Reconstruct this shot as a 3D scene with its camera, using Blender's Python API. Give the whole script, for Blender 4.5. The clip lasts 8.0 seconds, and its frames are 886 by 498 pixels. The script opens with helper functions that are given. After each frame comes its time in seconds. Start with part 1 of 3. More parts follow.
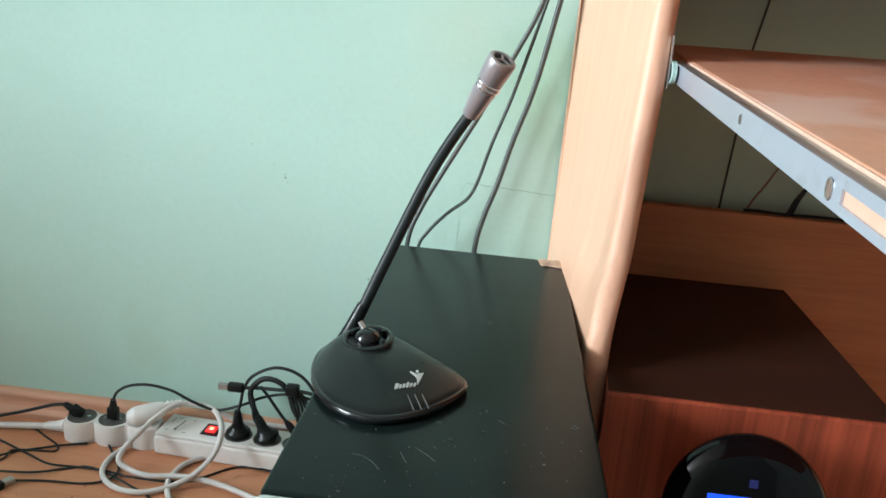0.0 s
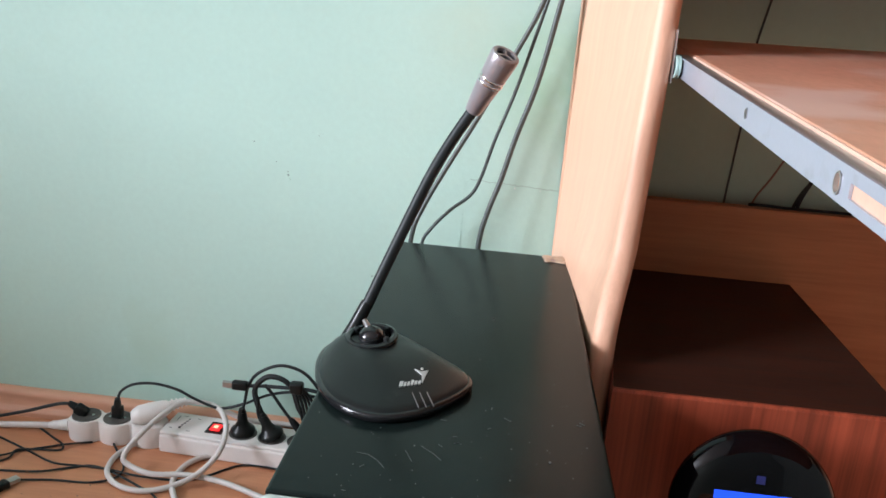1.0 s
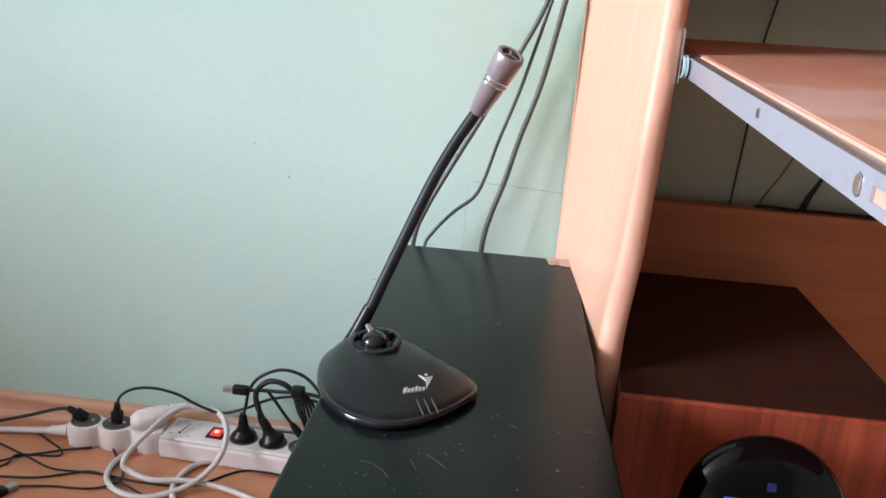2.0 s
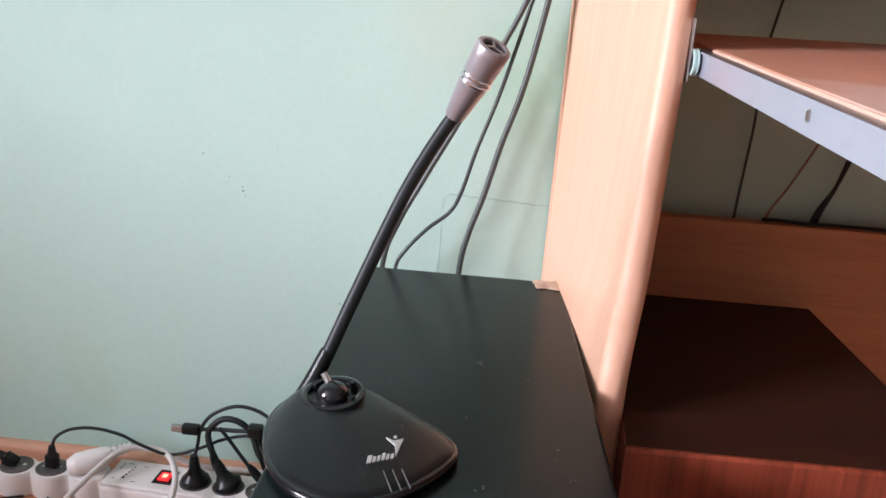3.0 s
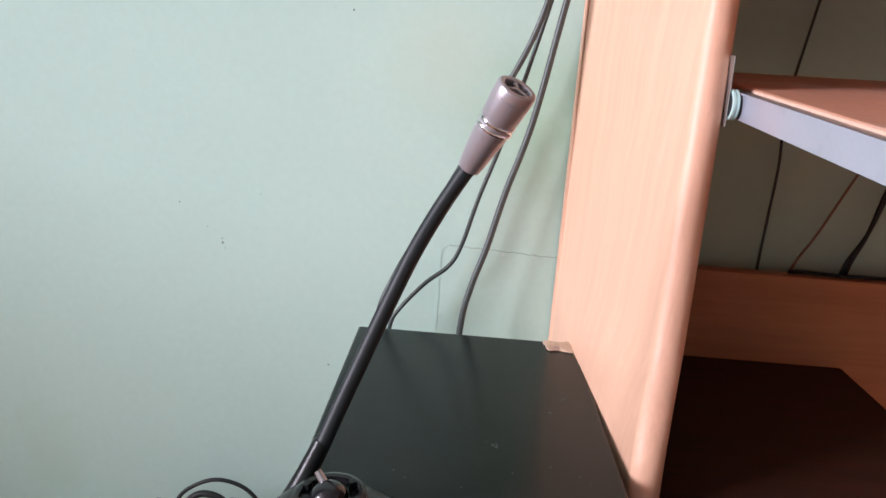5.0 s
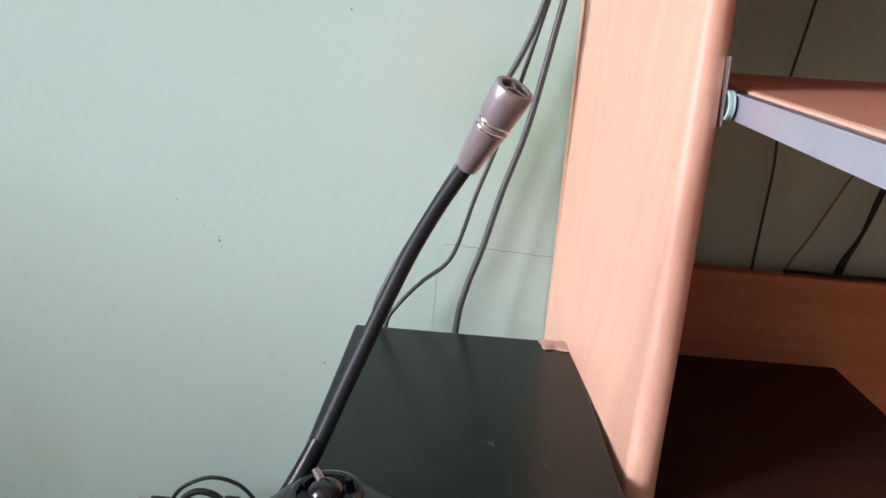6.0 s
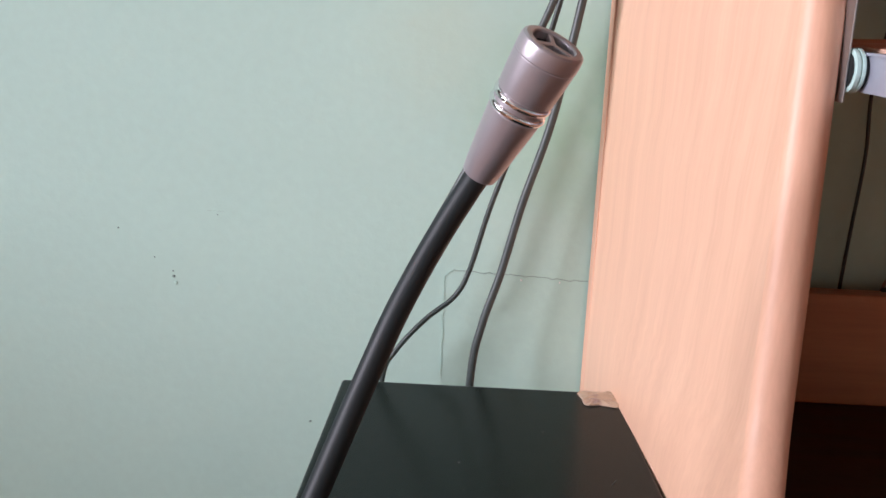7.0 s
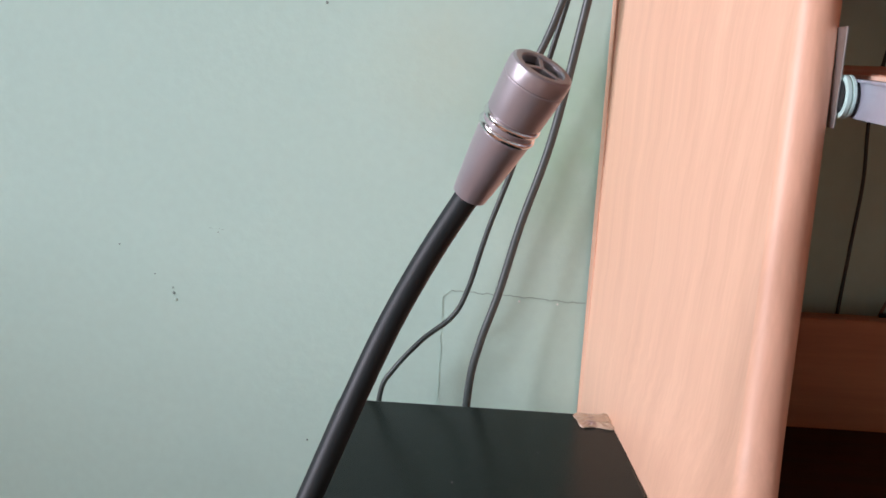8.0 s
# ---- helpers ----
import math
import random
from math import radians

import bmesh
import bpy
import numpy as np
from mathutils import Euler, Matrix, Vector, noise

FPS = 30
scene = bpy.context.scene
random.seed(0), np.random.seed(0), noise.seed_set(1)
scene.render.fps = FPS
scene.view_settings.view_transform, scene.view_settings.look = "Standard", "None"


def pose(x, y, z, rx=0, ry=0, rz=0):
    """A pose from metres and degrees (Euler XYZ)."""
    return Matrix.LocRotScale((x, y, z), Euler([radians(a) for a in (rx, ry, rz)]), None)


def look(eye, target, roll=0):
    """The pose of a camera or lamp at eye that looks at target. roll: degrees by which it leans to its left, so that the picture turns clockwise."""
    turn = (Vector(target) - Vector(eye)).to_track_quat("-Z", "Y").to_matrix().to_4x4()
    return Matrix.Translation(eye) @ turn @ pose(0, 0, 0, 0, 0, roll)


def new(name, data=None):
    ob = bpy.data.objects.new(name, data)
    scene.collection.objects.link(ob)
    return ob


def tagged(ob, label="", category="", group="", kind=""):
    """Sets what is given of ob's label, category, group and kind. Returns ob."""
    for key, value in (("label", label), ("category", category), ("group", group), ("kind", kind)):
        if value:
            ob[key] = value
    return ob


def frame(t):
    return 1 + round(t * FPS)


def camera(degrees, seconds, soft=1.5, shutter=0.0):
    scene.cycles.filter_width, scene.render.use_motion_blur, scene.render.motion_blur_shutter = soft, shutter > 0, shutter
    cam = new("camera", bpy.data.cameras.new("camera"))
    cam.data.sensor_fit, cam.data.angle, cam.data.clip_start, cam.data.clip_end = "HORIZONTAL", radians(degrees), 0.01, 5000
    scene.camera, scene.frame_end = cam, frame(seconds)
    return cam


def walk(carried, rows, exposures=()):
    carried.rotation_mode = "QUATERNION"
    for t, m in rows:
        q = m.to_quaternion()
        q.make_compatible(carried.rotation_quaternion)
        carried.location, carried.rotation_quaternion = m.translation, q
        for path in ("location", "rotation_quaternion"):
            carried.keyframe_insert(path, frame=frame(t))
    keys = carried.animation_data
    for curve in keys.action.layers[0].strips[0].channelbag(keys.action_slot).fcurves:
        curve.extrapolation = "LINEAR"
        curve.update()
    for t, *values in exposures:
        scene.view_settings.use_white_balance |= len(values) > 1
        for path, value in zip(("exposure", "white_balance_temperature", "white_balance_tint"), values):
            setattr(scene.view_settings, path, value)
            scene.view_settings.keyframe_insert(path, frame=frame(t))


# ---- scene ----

cam = camera(55.19, 8.0, soft=1.6)

# ---- path: seconds, place, turn ----
PATH = [
    (0, -0.0688, -0.9283, 0.5559, 73.05, -4.74, 5.39),
    (0.5, -0.0695, -0.9276, 0.5558, 72.82, -4.46, 5.35),
    (1, -0.0695, -0.9254, 0.5555, 72.78, -4.32, 5.49),
    (1.2, -0.0692, -0.9248, 0.5550, 72.82, -4.22, 5.50),
    (2.3, -0.0735, -0.9004, 0.5511, 72.99, -4.20, 5.50),
    (2.5, -0.0710, -0.8798, 0.5485, 73.33, -3.85, 5.08),
    (3, -0.0790, -0.8176, 0.5395, 73.37, -4.15, 3.72),
    (3.2, -0.0870, -0.7912, 0.5380, 74.19, -4.55, 3.14),
    (3.5, -0.0945, -0.7598, 0.5353, 75.37, -4.50, 2.50),
    (4, -0.0950, -0.7478, 0.5342, 75.91, -4.10, 2.85),
    (4.5, -0.0979, -0.7474, 0.5355, 75.88, -4.12, 2.52),
    (6, -0.1005, -0.7494, 0.5370, 75.79, -4.42, 2.12),
    (6.2, -0.0990, -0.7500, 0.5358, 75.58, -4.75, 2.15),
    (6.4, -0.0990, -0.6600, 0.5170, 75.03, -4.10, 2.14),
    (6.5, -0.1010, -0.6375, 0.5125, 75.33, -3.95, 2.10),
    (6.7, -0.1040, -0.6060, 0.5100, 75.73, -3.30, 1.84),
    (7, -0.1022, -0.5985, 0.5145, 76.26, -2.20, 2.25),
    (7.5, -0.0987, -0.5999, 0.5143, 77.25, -2.60, 2.73),
    (8, -0.0969, -0.6012, 0.5148, 77.66, -2.79, 2.79),
]
walk(cam, [(t, pose(*m)) for t, *m in PATH],
     exposures=[(0, 0.19, 6380, 7), (1.0, 0.19, 6450, 19), (2.5, 0.21, 6620, 28), (4.5, 0.08, 6690, 31), (6.2, -0.08, 6710, 30), (8, -0.26, 6660, 28)])

# ---- light: an overcast sky through one window behind and left of the camera ----
world = bpy.data.worlds.new("world")
scene.world = world
world.use_nodes = True
wn, wl = world.node_tree.nodes, world.node_tree.links
sky = wn.new("ShaderNodeTexSky")
sky.sky_type, sky.sun_disc, sky.sun_elevation, sky.sun_rotation = "NISHITA", False, radians(40), radians(205)
wl.new(sky.outputs[0], wn["Background"].inputs[0])
wn["Background"].inputs[1].default_value = 0.1


def window_lamp(place, target, size, size_y, watts, rgb):
    data = bpy.data.lights.new("window_light", "AREA")
    data.shape, data.size, data.size_y, data.energy, data.color = "RECTANGLE", size, size_y, watts, rgb
    ob = new("window_light", data)
    ob.matrix_world = look(place, target)


window_lamp((-4.18, -2.35, 1.75), (0, -2.35, 1.75), 1.55, 1.35, 395, (0.85, 0.935, 1.0))


# ---- materials ----
def surface(name, rgb, rough=0.5, metal=0.0, vary=0.12, scale=30.0, stretch=(1, 1, 1), bump=0.05, fine=400.0, spec=0.5, second=None, spots=None):
    """A principled surface, its colour varied at two scales, with fine relief. second: a colour of the grain; spots: (colour, scale, share)."""
    m = bpy.data.materials.new(name)
    m.use_nodes = True
    n, l = m.node_tree.nodes, m.node_tree.links
    b = n["Principled BSDF"]
    b.inputs["Metallic"].default_value = metal
    b.inputs["Specular IOR Level"].default_value = spec
    tc, mp = n.new("ShaderNodeTexCoord"), n.new("ShaderNodeMapping")
    mp.inputs["Scale"].default_value = stretch
    l.new(tc.outputs["Object"], mp.inputs["Vector"])
    coarse, small = n.new("ShaderNodeTexNoise"), n.new("ShaderNodeTexNoise")
    coarse.inputs["Scale"].default_value, coarse.inputs["Detail"].default_value = scale, 5
    small.inputs["Scale"].default_value, small.inputs["Detail"].default_value = fine, 3
    l.new(mp.outputs[0], coarse.inputs["Vector"])
    l.new(mp.outputs[0], small.inputs["Vector"])
    ramp = n.new("ShaderNodeValToRGB")
    lo = [max(0, c * (1 - vary)) for c in rgb] if second is None else second
    hi = [min(1, c * (1 + vary)) for c in rgb]
    ramp.color_ramp.elements[0].position, ramp.color_ramp.elements[1].position = 0.3, 0.7
    ramp.color_ramp.elements[0].color, ramp.color_ramp.elements[1].color = (*lo, 1), (*hi, 1)
    mixf = n.new("ShaderNodeMath")
    mixf.operation = "MULTIPLY_ADD"
    mixf.inputs[1].default_value = 0.35
    l.new(small.outputs["Fac"], mixf.inputs[0])
    half = n.new("ShaderNodeMath")
    half.operation = "MULTIPLY"
    half.inputs[1].default_value = 0.65
    l.new(coarse.outputs["Fac"], half.inputs[0])
    l.new(half.outputs[0], mixf.inputs[2])
    l.new(mixf.outputs[0], ramp.inputs["Fac"])
    colour = ramp.outputs["Color"]
    if spots:
        sp = n.new("ShaderNodeTexNoise")
        sp.inputs["Scale"].default_value, sp.inputs["Detail"].default_value = spots[1], 6
        l.new(tc.outputs["Object"], sp.inputs["Vector"])
        sr = n.new("ShaderNodeValToRGB")
        sr.color_ramp.elements[0].position, sr.color_ramp.elements[1].position = spots[2], min(1, spots[2] + 0.12)
        l.new(sp.outputs["Fac"], sr.inputs["Fac"])
        mx = n.new("ShaderNodeMix")
        mx.data_type = "RGBA"
        mx.inputs["B"].default_value = (*spots[0], 1)
        for i in mx.inputs:
            if i.name == "A" and i.type == "RGBA":
                l.new(colour, i)
            if i.name == "B" and i.type == "RGBA":
                i.default_value = (*spots[0], 1)
        l.new(sr.outputs["Color"], mx.inputs[0])
        colour = [o for o in mx.outputs if o.type == "RGBA"][0]
    l.new(colour, b.inputs["Base Color"])
    rr = n.new("ShaderNodeMapRange")
    rr.inputs["To Min"].default_value, rr.inputs["To Max"].default_value = max(0.02, rough - 0.07), min(1, rough + 0.07)
    l.new(coarse.outputs["Fac"], rr.inputs["Value"])
    l.new(rr.outputs[0], b.inputs["Roughness"])
    bp = n.new("ShaderNodeBump")
    bp.inputs["Strength"].default_value, bp.inputs["Distance"].default_value = bump, 0.001
    l.new(small.outputs["Fac"], bp.inputs["Height"])
    l.new(bp.outputs[0], b.inputs["Normal"])
    return m


def glowing(name, rgb, strength):
    m = bpy.data.materials.new(name)
    m.use_nodes = True
    b = m.node_tree.nodes["Principled BSDF"]
    b.inputs["Base Color"].default_value = (*rgb, 1)
    b.inputs["Emission Color"].default_value = (*rgb, 1)
    b.inputs["Emission Strength"].default_value = strength
    return m


GREEN_WALL = surface("green_wall_paint", (0.46, 0.665, 0.585), 0.72, vary=0.05, scale=4, bump=0.32, fine=140, spec=0.3,
                     spots=((0.44, 0.63, 0.53), 5.5, 0.62))
# unseen walls, darker than the green one to hold down bounce and reflections
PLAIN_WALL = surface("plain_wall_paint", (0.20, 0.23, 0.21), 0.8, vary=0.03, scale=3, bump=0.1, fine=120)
CEILING_PAINT = surface("ceiling_paint", (0.42, 0.42, 0.42), 0.85, vary=0.02, scale=3)
FLOOR_WOOD = surface("floor_laminate", (0.60, 0.27, 0.14), 0.42, vary=0.1, scale=14, stretch=(0.25, 2.5, 1), bump=0.05, fine=90, second=(0.50, 0.20, 0.10))
SKIRT_WOOD = surface("skirting_laminate", (0.64, 0.34, 0.22), 0.35, vary=0.1, scale=20, stretch=(0.2, 2, 2), fine=120)
BEECH = surface("beech_laminate", (0.79, 0.475, 0.325), 0.36, vary=0.05, scale=38, stretch=(2.2, 2.2, 0.05), bump=0.04, fine=260, second=(0.70, 0.395, 0.26))
BEECH_EDGE = surface("beech_edge", (0.79, 0.455, 0.31), 0.48, vary=0.06, scale=70, stretch=(2, 2, 0.06), bump=0.03, fine=260, second=(0.70, 0.39, 0.26))
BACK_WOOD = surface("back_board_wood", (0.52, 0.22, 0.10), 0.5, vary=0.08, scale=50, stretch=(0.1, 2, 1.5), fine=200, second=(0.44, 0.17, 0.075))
TRAY_WOOD = surface("tray_wood", (0.66, 0.325, 0.215), 0.46, vary=0.12, scale=26, stretch=(0.7, 0.3, 1), bump=0.12, fine=260, second=(0.54, 0.255, 0.155),
                    spots=((0.70, 0.44, 0.35), 9, 0.50), spec=0.4)
TRAY_EDGE = surface("tray_raw_edge", (0.66, 0.42, 0.31), 0.6, vary=0.08, scale=60)
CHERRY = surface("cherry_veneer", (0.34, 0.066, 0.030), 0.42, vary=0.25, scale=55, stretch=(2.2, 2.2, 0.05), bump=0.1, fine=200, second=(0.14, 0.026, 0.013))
# the same cherry veneer, with the recess's shade put into its colour
CHERRY_SHADED = surface("cherry_shaded", (0.044, 0.014, 0.008), 0.5, vary=0.3, scale=50, stretch=(0.15, 2.0, 1), bump=0.06, fine=260, second=(0.022, 0.009, 0.006), spec=0.15)
CASE_PAINT = surface("dark_case_paint", (0.008, 0.0135, 0.0125), 0.21, vary=0.15, scale=14, bump=0.05, fine=900, spec=0.125)
CASE_FRONT = surface("grey_plastic", (0.50, 0.57, 0.54), 0.5, vary=0.04, scale=20)
BLACK_PLASTIC = surface("black_plastic", (0.009, 0.011, 0.011), 0.30, vary=0.15, scale=50, bump=0.1, fine=1200, spec=0.26, spots=((0.022, 0.024, 0.023), 60, 0.66))
BLACK_GLOSS = surface("black_gloss", (0.012, 0.012, 0.013), 0.16, vary=0.1, scale=40, bump=0.01)
PIANO_BLACK = surface("piano_black", (0.002, 0.002, 0.003), 0.02, vary=0.1, scale=10, bump=0.0, spec=0.3)
BLACK_RUBBER = surface("black_rubber", (0.010, 0.015, 0.016), 0.5, vary=0.15, scale=80, bump=0.06, fine=1500, spec=0.35)
GREY_CABLE = surface("grey_cable", (0.052, 0.066, 0.063), 0.42, vary=0.1, scale=60)
DARK_CABLE = surface("dark_cable", (0.035, 0.05, 0.047), 0.42, vary=0.1, scale=60)
RED_WIRE = surface("red_wire", (0.26, 0.16, 0.12), 0.5, vary=0.1, scale=60)
WHITE_PLASTIC = surface("white_plastic", (0.80, 0.77, 0.74), 0.4, vary=0.03, scale=30, spots=((0.70, 0.66, 0.62), 30, 0.66))
WHITE_CORD = surface("white_cord", (0.65, 0.61, 0.585), 0.45, vary=0.05, scale=60)
SOCKET_DARK = surface("socket_dark", (0.095, 0.088, 0.08), 0.45, vary=0.1, scale=60)
SILVER = surface("silver_plastic", (0.40, 0.365, 0.38), 0.37, metal=0.6, vary=0.05, scale=60, bump=0.05, fine=2500)
CHROME = surface("chrome", (0.85, 0.83, 0.84), 0.16, metal=1.0, vary=0.02, scale=40, bump=0.0)
RAIL_STEEL = surface("rail_white_steel", (0.45, 0.47, 0.55), 0.30, metal=0.4, vary=0.05, scale=30, bump=0.04, spots=((0.38, 0.39, 0.44), 40, 0.6))
ZINC = surface("zinc_plate", (0.47, 0.48, 0.48), 0.35, metal=0.9, vary=0.08, scale=60)
ROLLER = surface("teal_nylon", (0.44, 0.64, 0.60), 0.4, vary=0.06, scale=60)
TAPE = surface("dry_tape", (0.50, 0.36, 0.26), 0.4, vary=0.2, scale=120, bump=0.3, fine=500, spots=((0.32, 0.22, 0.2), 90, 0.58))
SCRATCH = surface("scratch_grey", (0.045, 0.056, 0.052), 0.6, vary=0.2, scale=200)
DUST = surface("dust_pale", (0.075, 0.082, 0.078), 0.8, vary=0.2, scale=200)
CRACK = surface("crack_dark", (0.24, 0.33, 0.29), 0.9, vary=0.2, scale=200)
HAIRLINE = surface("hairline_crack", (0.46, 0.65, 0.57), 0.9, vary=0.2, scale=200)
PLASTER = surface("bare_plaster", (0.75, 0.78, 0.74), 0.9, vary=0.1, scale=200)
PRINT = surface("pale_print", (0.52, 0.54, 0.52), 0.5, vary=0.05, scale=200)
GREY_PRINT = surface("grey_print", (0.11, 0.108, 0.105), 0.6, vary=0.05, scale=200)
RED_SWITCH = glowing("red_switch", (1.0, 0.03, 0.03), 0.85)
RED_CORE = glowing("red_lamp", (1.0, 0.25, 0.15), 3.0)
BLUE_SCREEN = glowing("blue_screen", (0.01, 0.09, 0.95), 1.0)
BLUE_DIM = glowing("blue_mark", (0.01, 0.02, 0.12), 0.28)



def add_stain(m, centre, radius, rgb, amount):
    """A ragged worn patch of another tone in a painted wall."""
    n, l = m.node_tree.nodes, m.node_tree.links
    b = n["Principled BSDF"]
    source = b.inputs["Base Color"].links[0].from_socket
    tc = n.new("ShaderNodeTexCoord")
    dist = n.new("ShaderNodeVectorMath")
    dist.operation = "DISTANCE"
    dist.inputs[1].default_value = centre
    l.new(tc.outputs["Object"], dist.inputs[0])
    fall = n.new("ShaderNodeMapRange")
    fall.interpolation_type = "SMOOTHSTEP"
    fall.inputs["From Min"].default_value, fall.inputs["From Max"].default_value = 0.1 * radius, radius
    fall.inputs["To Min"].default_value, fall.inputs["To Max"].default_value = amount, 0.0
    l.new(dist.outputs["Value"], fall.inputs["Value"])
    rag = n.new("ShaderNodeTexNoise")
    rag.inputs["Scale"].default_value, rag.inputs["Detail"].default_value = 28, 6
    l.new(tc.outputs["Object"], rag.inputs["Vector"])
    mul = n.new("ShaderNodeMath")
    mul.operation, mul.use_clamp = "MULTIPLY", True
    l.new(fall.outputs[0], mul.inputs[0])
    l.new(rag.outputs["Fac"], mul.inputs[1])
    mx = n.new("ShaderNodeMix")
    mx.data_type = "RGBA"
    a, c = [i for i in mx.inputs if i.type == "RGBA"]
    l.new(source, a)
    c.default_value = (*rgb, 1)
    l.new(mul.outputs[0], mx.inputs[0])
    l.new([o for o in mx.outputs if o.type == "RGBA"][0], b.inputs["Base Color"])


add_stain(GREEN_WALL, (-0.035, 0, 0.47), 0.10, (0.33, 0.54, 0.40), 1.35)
add_stain(GREEN_WALL, (-0.13, 0, 0.515), 0.07, (0.49, 0.62, 0.49), 0.6)
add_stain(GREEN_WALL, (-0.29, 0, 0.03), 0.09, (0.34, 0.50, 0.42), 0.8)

# ---- mesh helpers ----
def part(name, bm, material, parent=None, label=""):
    """One mesh object from a bmesh, under its thing."""
    me = bpy.data.meshes.new(name)
    bmesh.ops.recalc_face_normals(bm, faces=bm.faces)
    bm.to_mesh(me)
    bm.free()
    me.materials.append(material)
    ob = new(name, me)
    if parent:
        ob.parent = parent
        ob.matrix_parent_inverse = parent.matrix_basis.inverted()
    if label:
        tagged(ob, label)
    return ob


def thing(name, place, label, category, group=""):
    """An empty at the base of a thing."""
    ob = new(name)
    ob.empty_display_size = 0.02
    ob.matrix_basis = Matrix.Translation(place)
    return tagged(ob, label, category, group)


def smooth(ob, angle=40):
    for p in ob.data.polygons:
        p.use_smooth = True
    ob.data.set_sharp_from_angle(angle=radians(angle))
    return ob


def block(lo, hi, bevel=0.0, m=None, bm=None, segments=2):
    """A box with rounded edges, added to bm."""
    out = bm or bmesh.new()
    made = bmesh.ops.create_cube(out, size=1)["verts"]
    for v in made:
        v.co = Vector([(a + b) / 2 + c * (b - a) for a, b, c in zip(lo, hi, v.co)])
    if bevel:
        edges = list({e for v in made for e in v.link_edges})
        done = bmesh.ops.bevel(out, geom=edges, offset=bevel, segments=segments, profile=0.5, affect="EDGES")
        made = list({v for f in done["faces"] for v in f.verts} | {v for v in made if v.is_valid})
    if m:
        for v in made:
            v.co = m @ v.co
    return out


def spline(points, steps=8, closed=False):
    """A smooth line through the points."""
    p = [Vector(q) for q in points]
    n = len(p)
    out = []
    for i in range(n if closed else n - 1):
        a, b, c, d = (p[(i + k) % n] for k in (-1, 0, 1, 2)) if closed else (p[max(i - 1, 0)], p[i], p[i + 1], p[min(i + 2, n - 1)])
        for s in range(steps):
            t = s / steps
            out.append(0.5 * ((2 * b) + (c - a) * t + (2 * a - 5 * b + 4 * c - d) * t * t + (3 * b - a - 3 * c + d) * t ** 3))
    return out if closed else out + [p[-1]]


def tube(points, radius, sides=10, steps=8, bm=None, smoothed=True):
    """A round cable along a smooth line; radius may be a list, one a point of the line given."""
    out = bm or bmesh.new()
    line = spline(points, steps) if smoothed else [Vector(q) for q in points]
    n = len(line)
    rad = [radius] * n if not isinstance(radius, (list, tuple)) else [float(r) for r in np.interp(np.linspace(0, 1, n), np.linspace(0, 1, len(radius)), radius)]
    up = Vector((0.12, 0.3, 0.95))
    rings = []
    for i, c in enumerate(line):
        d = (line[min(i + 1, n - 1)] - line[max(i - 1, 0)]).normalized()
        u = d.cross(up)
        u = (u if u.length > 1e-4 else d.cross(Vector((1, 0, 0)))).normalized()
        up = u.cross(d).normalized()
        rings.append([out.verts.new(c + rad[i] * (math.cos(a) * u + math.sin(a) * up)) for a in (2 * math.pi * k / sides for k in range(sides))])
    for a, b in zip(rings, rings[1:]):
        for k in range(sides):
            out.faces.new((a[k], a[(k + 1) % sides], b[(k + 1) % sides], b[k]))
    out.faces.new(rings[0][::-1])
    out.faces.new(rings[-1])
    return out


def lathe(profile, m=Matrix(), sides=32, bm=None, caps=True):
    """A turned shape round z: (radius, height) pairs from below, placed by m."""
    out = bm or bmesh.new()
    rings = [[out.verts.new(m @ Vector((r * math.cos(a), r * math.sin(a), h))) for a in (2 * math.pi * k / sides for k in range(sides))] for r, h in profile]
    for a, b in zip(rings, rings[1:]):
        for k in range(sides):
            out.faces.new((a[k], a[(k + 1) % sides], b[(k + 1) % sides], b[k]))
    if caps:
        out.faces.new(rings[0][::-1])
        out.faces.new(rings[-1])
    return out


def along(a, b):
    """The pose at a whose z axis points to b."""
    a, b = Vector(a), Vector(b)
    return Matrix.Translation(a) @ (b - a).to_track_quat("Z", "Y").to_matrix().to_4x4()


def loft(rings, bm=None):
    """Closed rings of equal count joined to a skin."""
    out = bm or bmesh.new()
    vs = [[out.verts.new(p) for p in r] for r in rings]
    n = len(vs[0])
    for a, b in zip(vs, vs[1:]):
        for k in range(n):
            out.faces.new((a[k], a[(k + 1) % n], b[(k + 1) % n], b[k]))
    out.faces.new(vs[0][::-1])
    out.faces.new(vs[-1])
    return out


def ribbon(points, width, lift, bm=None):
    """A thin worn line on a surface: points in 3D, lift the surface's normal times its height."""
    out = bm or bmesh.new()
    p = [Vector(q) for q in points]
    nrm = Vector(lift).normalized()
    for a, b in zip(p, p[1:]):
        d = (b - a).normalized().cross(nrm) * width / 2
        lo = [a - d, a + d, b + d, b - d]
        bottom = [out.verts.new(q) for q in lo]
        top = [out.verts.new(q + Vector(lift)) for q in lo]
        out.faces.new(top)
        for k in range(4):
            out.faces.new((bottom[k], bottom[(k + 1) % 4], top[(k + 1) % 4], top[k]))
    return out


def jagged(a, b, count, amount, seed):
    r = random.Random(seed)
    a, b = Vector(a), Vector(b)
    side = (b - a).normalized().cross(Vector((0, 1, 0)))
    return [a.lerp(b, i / count) + side * (r.uniform(-amount, amount) if 0 < i < count else 0) for i in range(count + 1)]


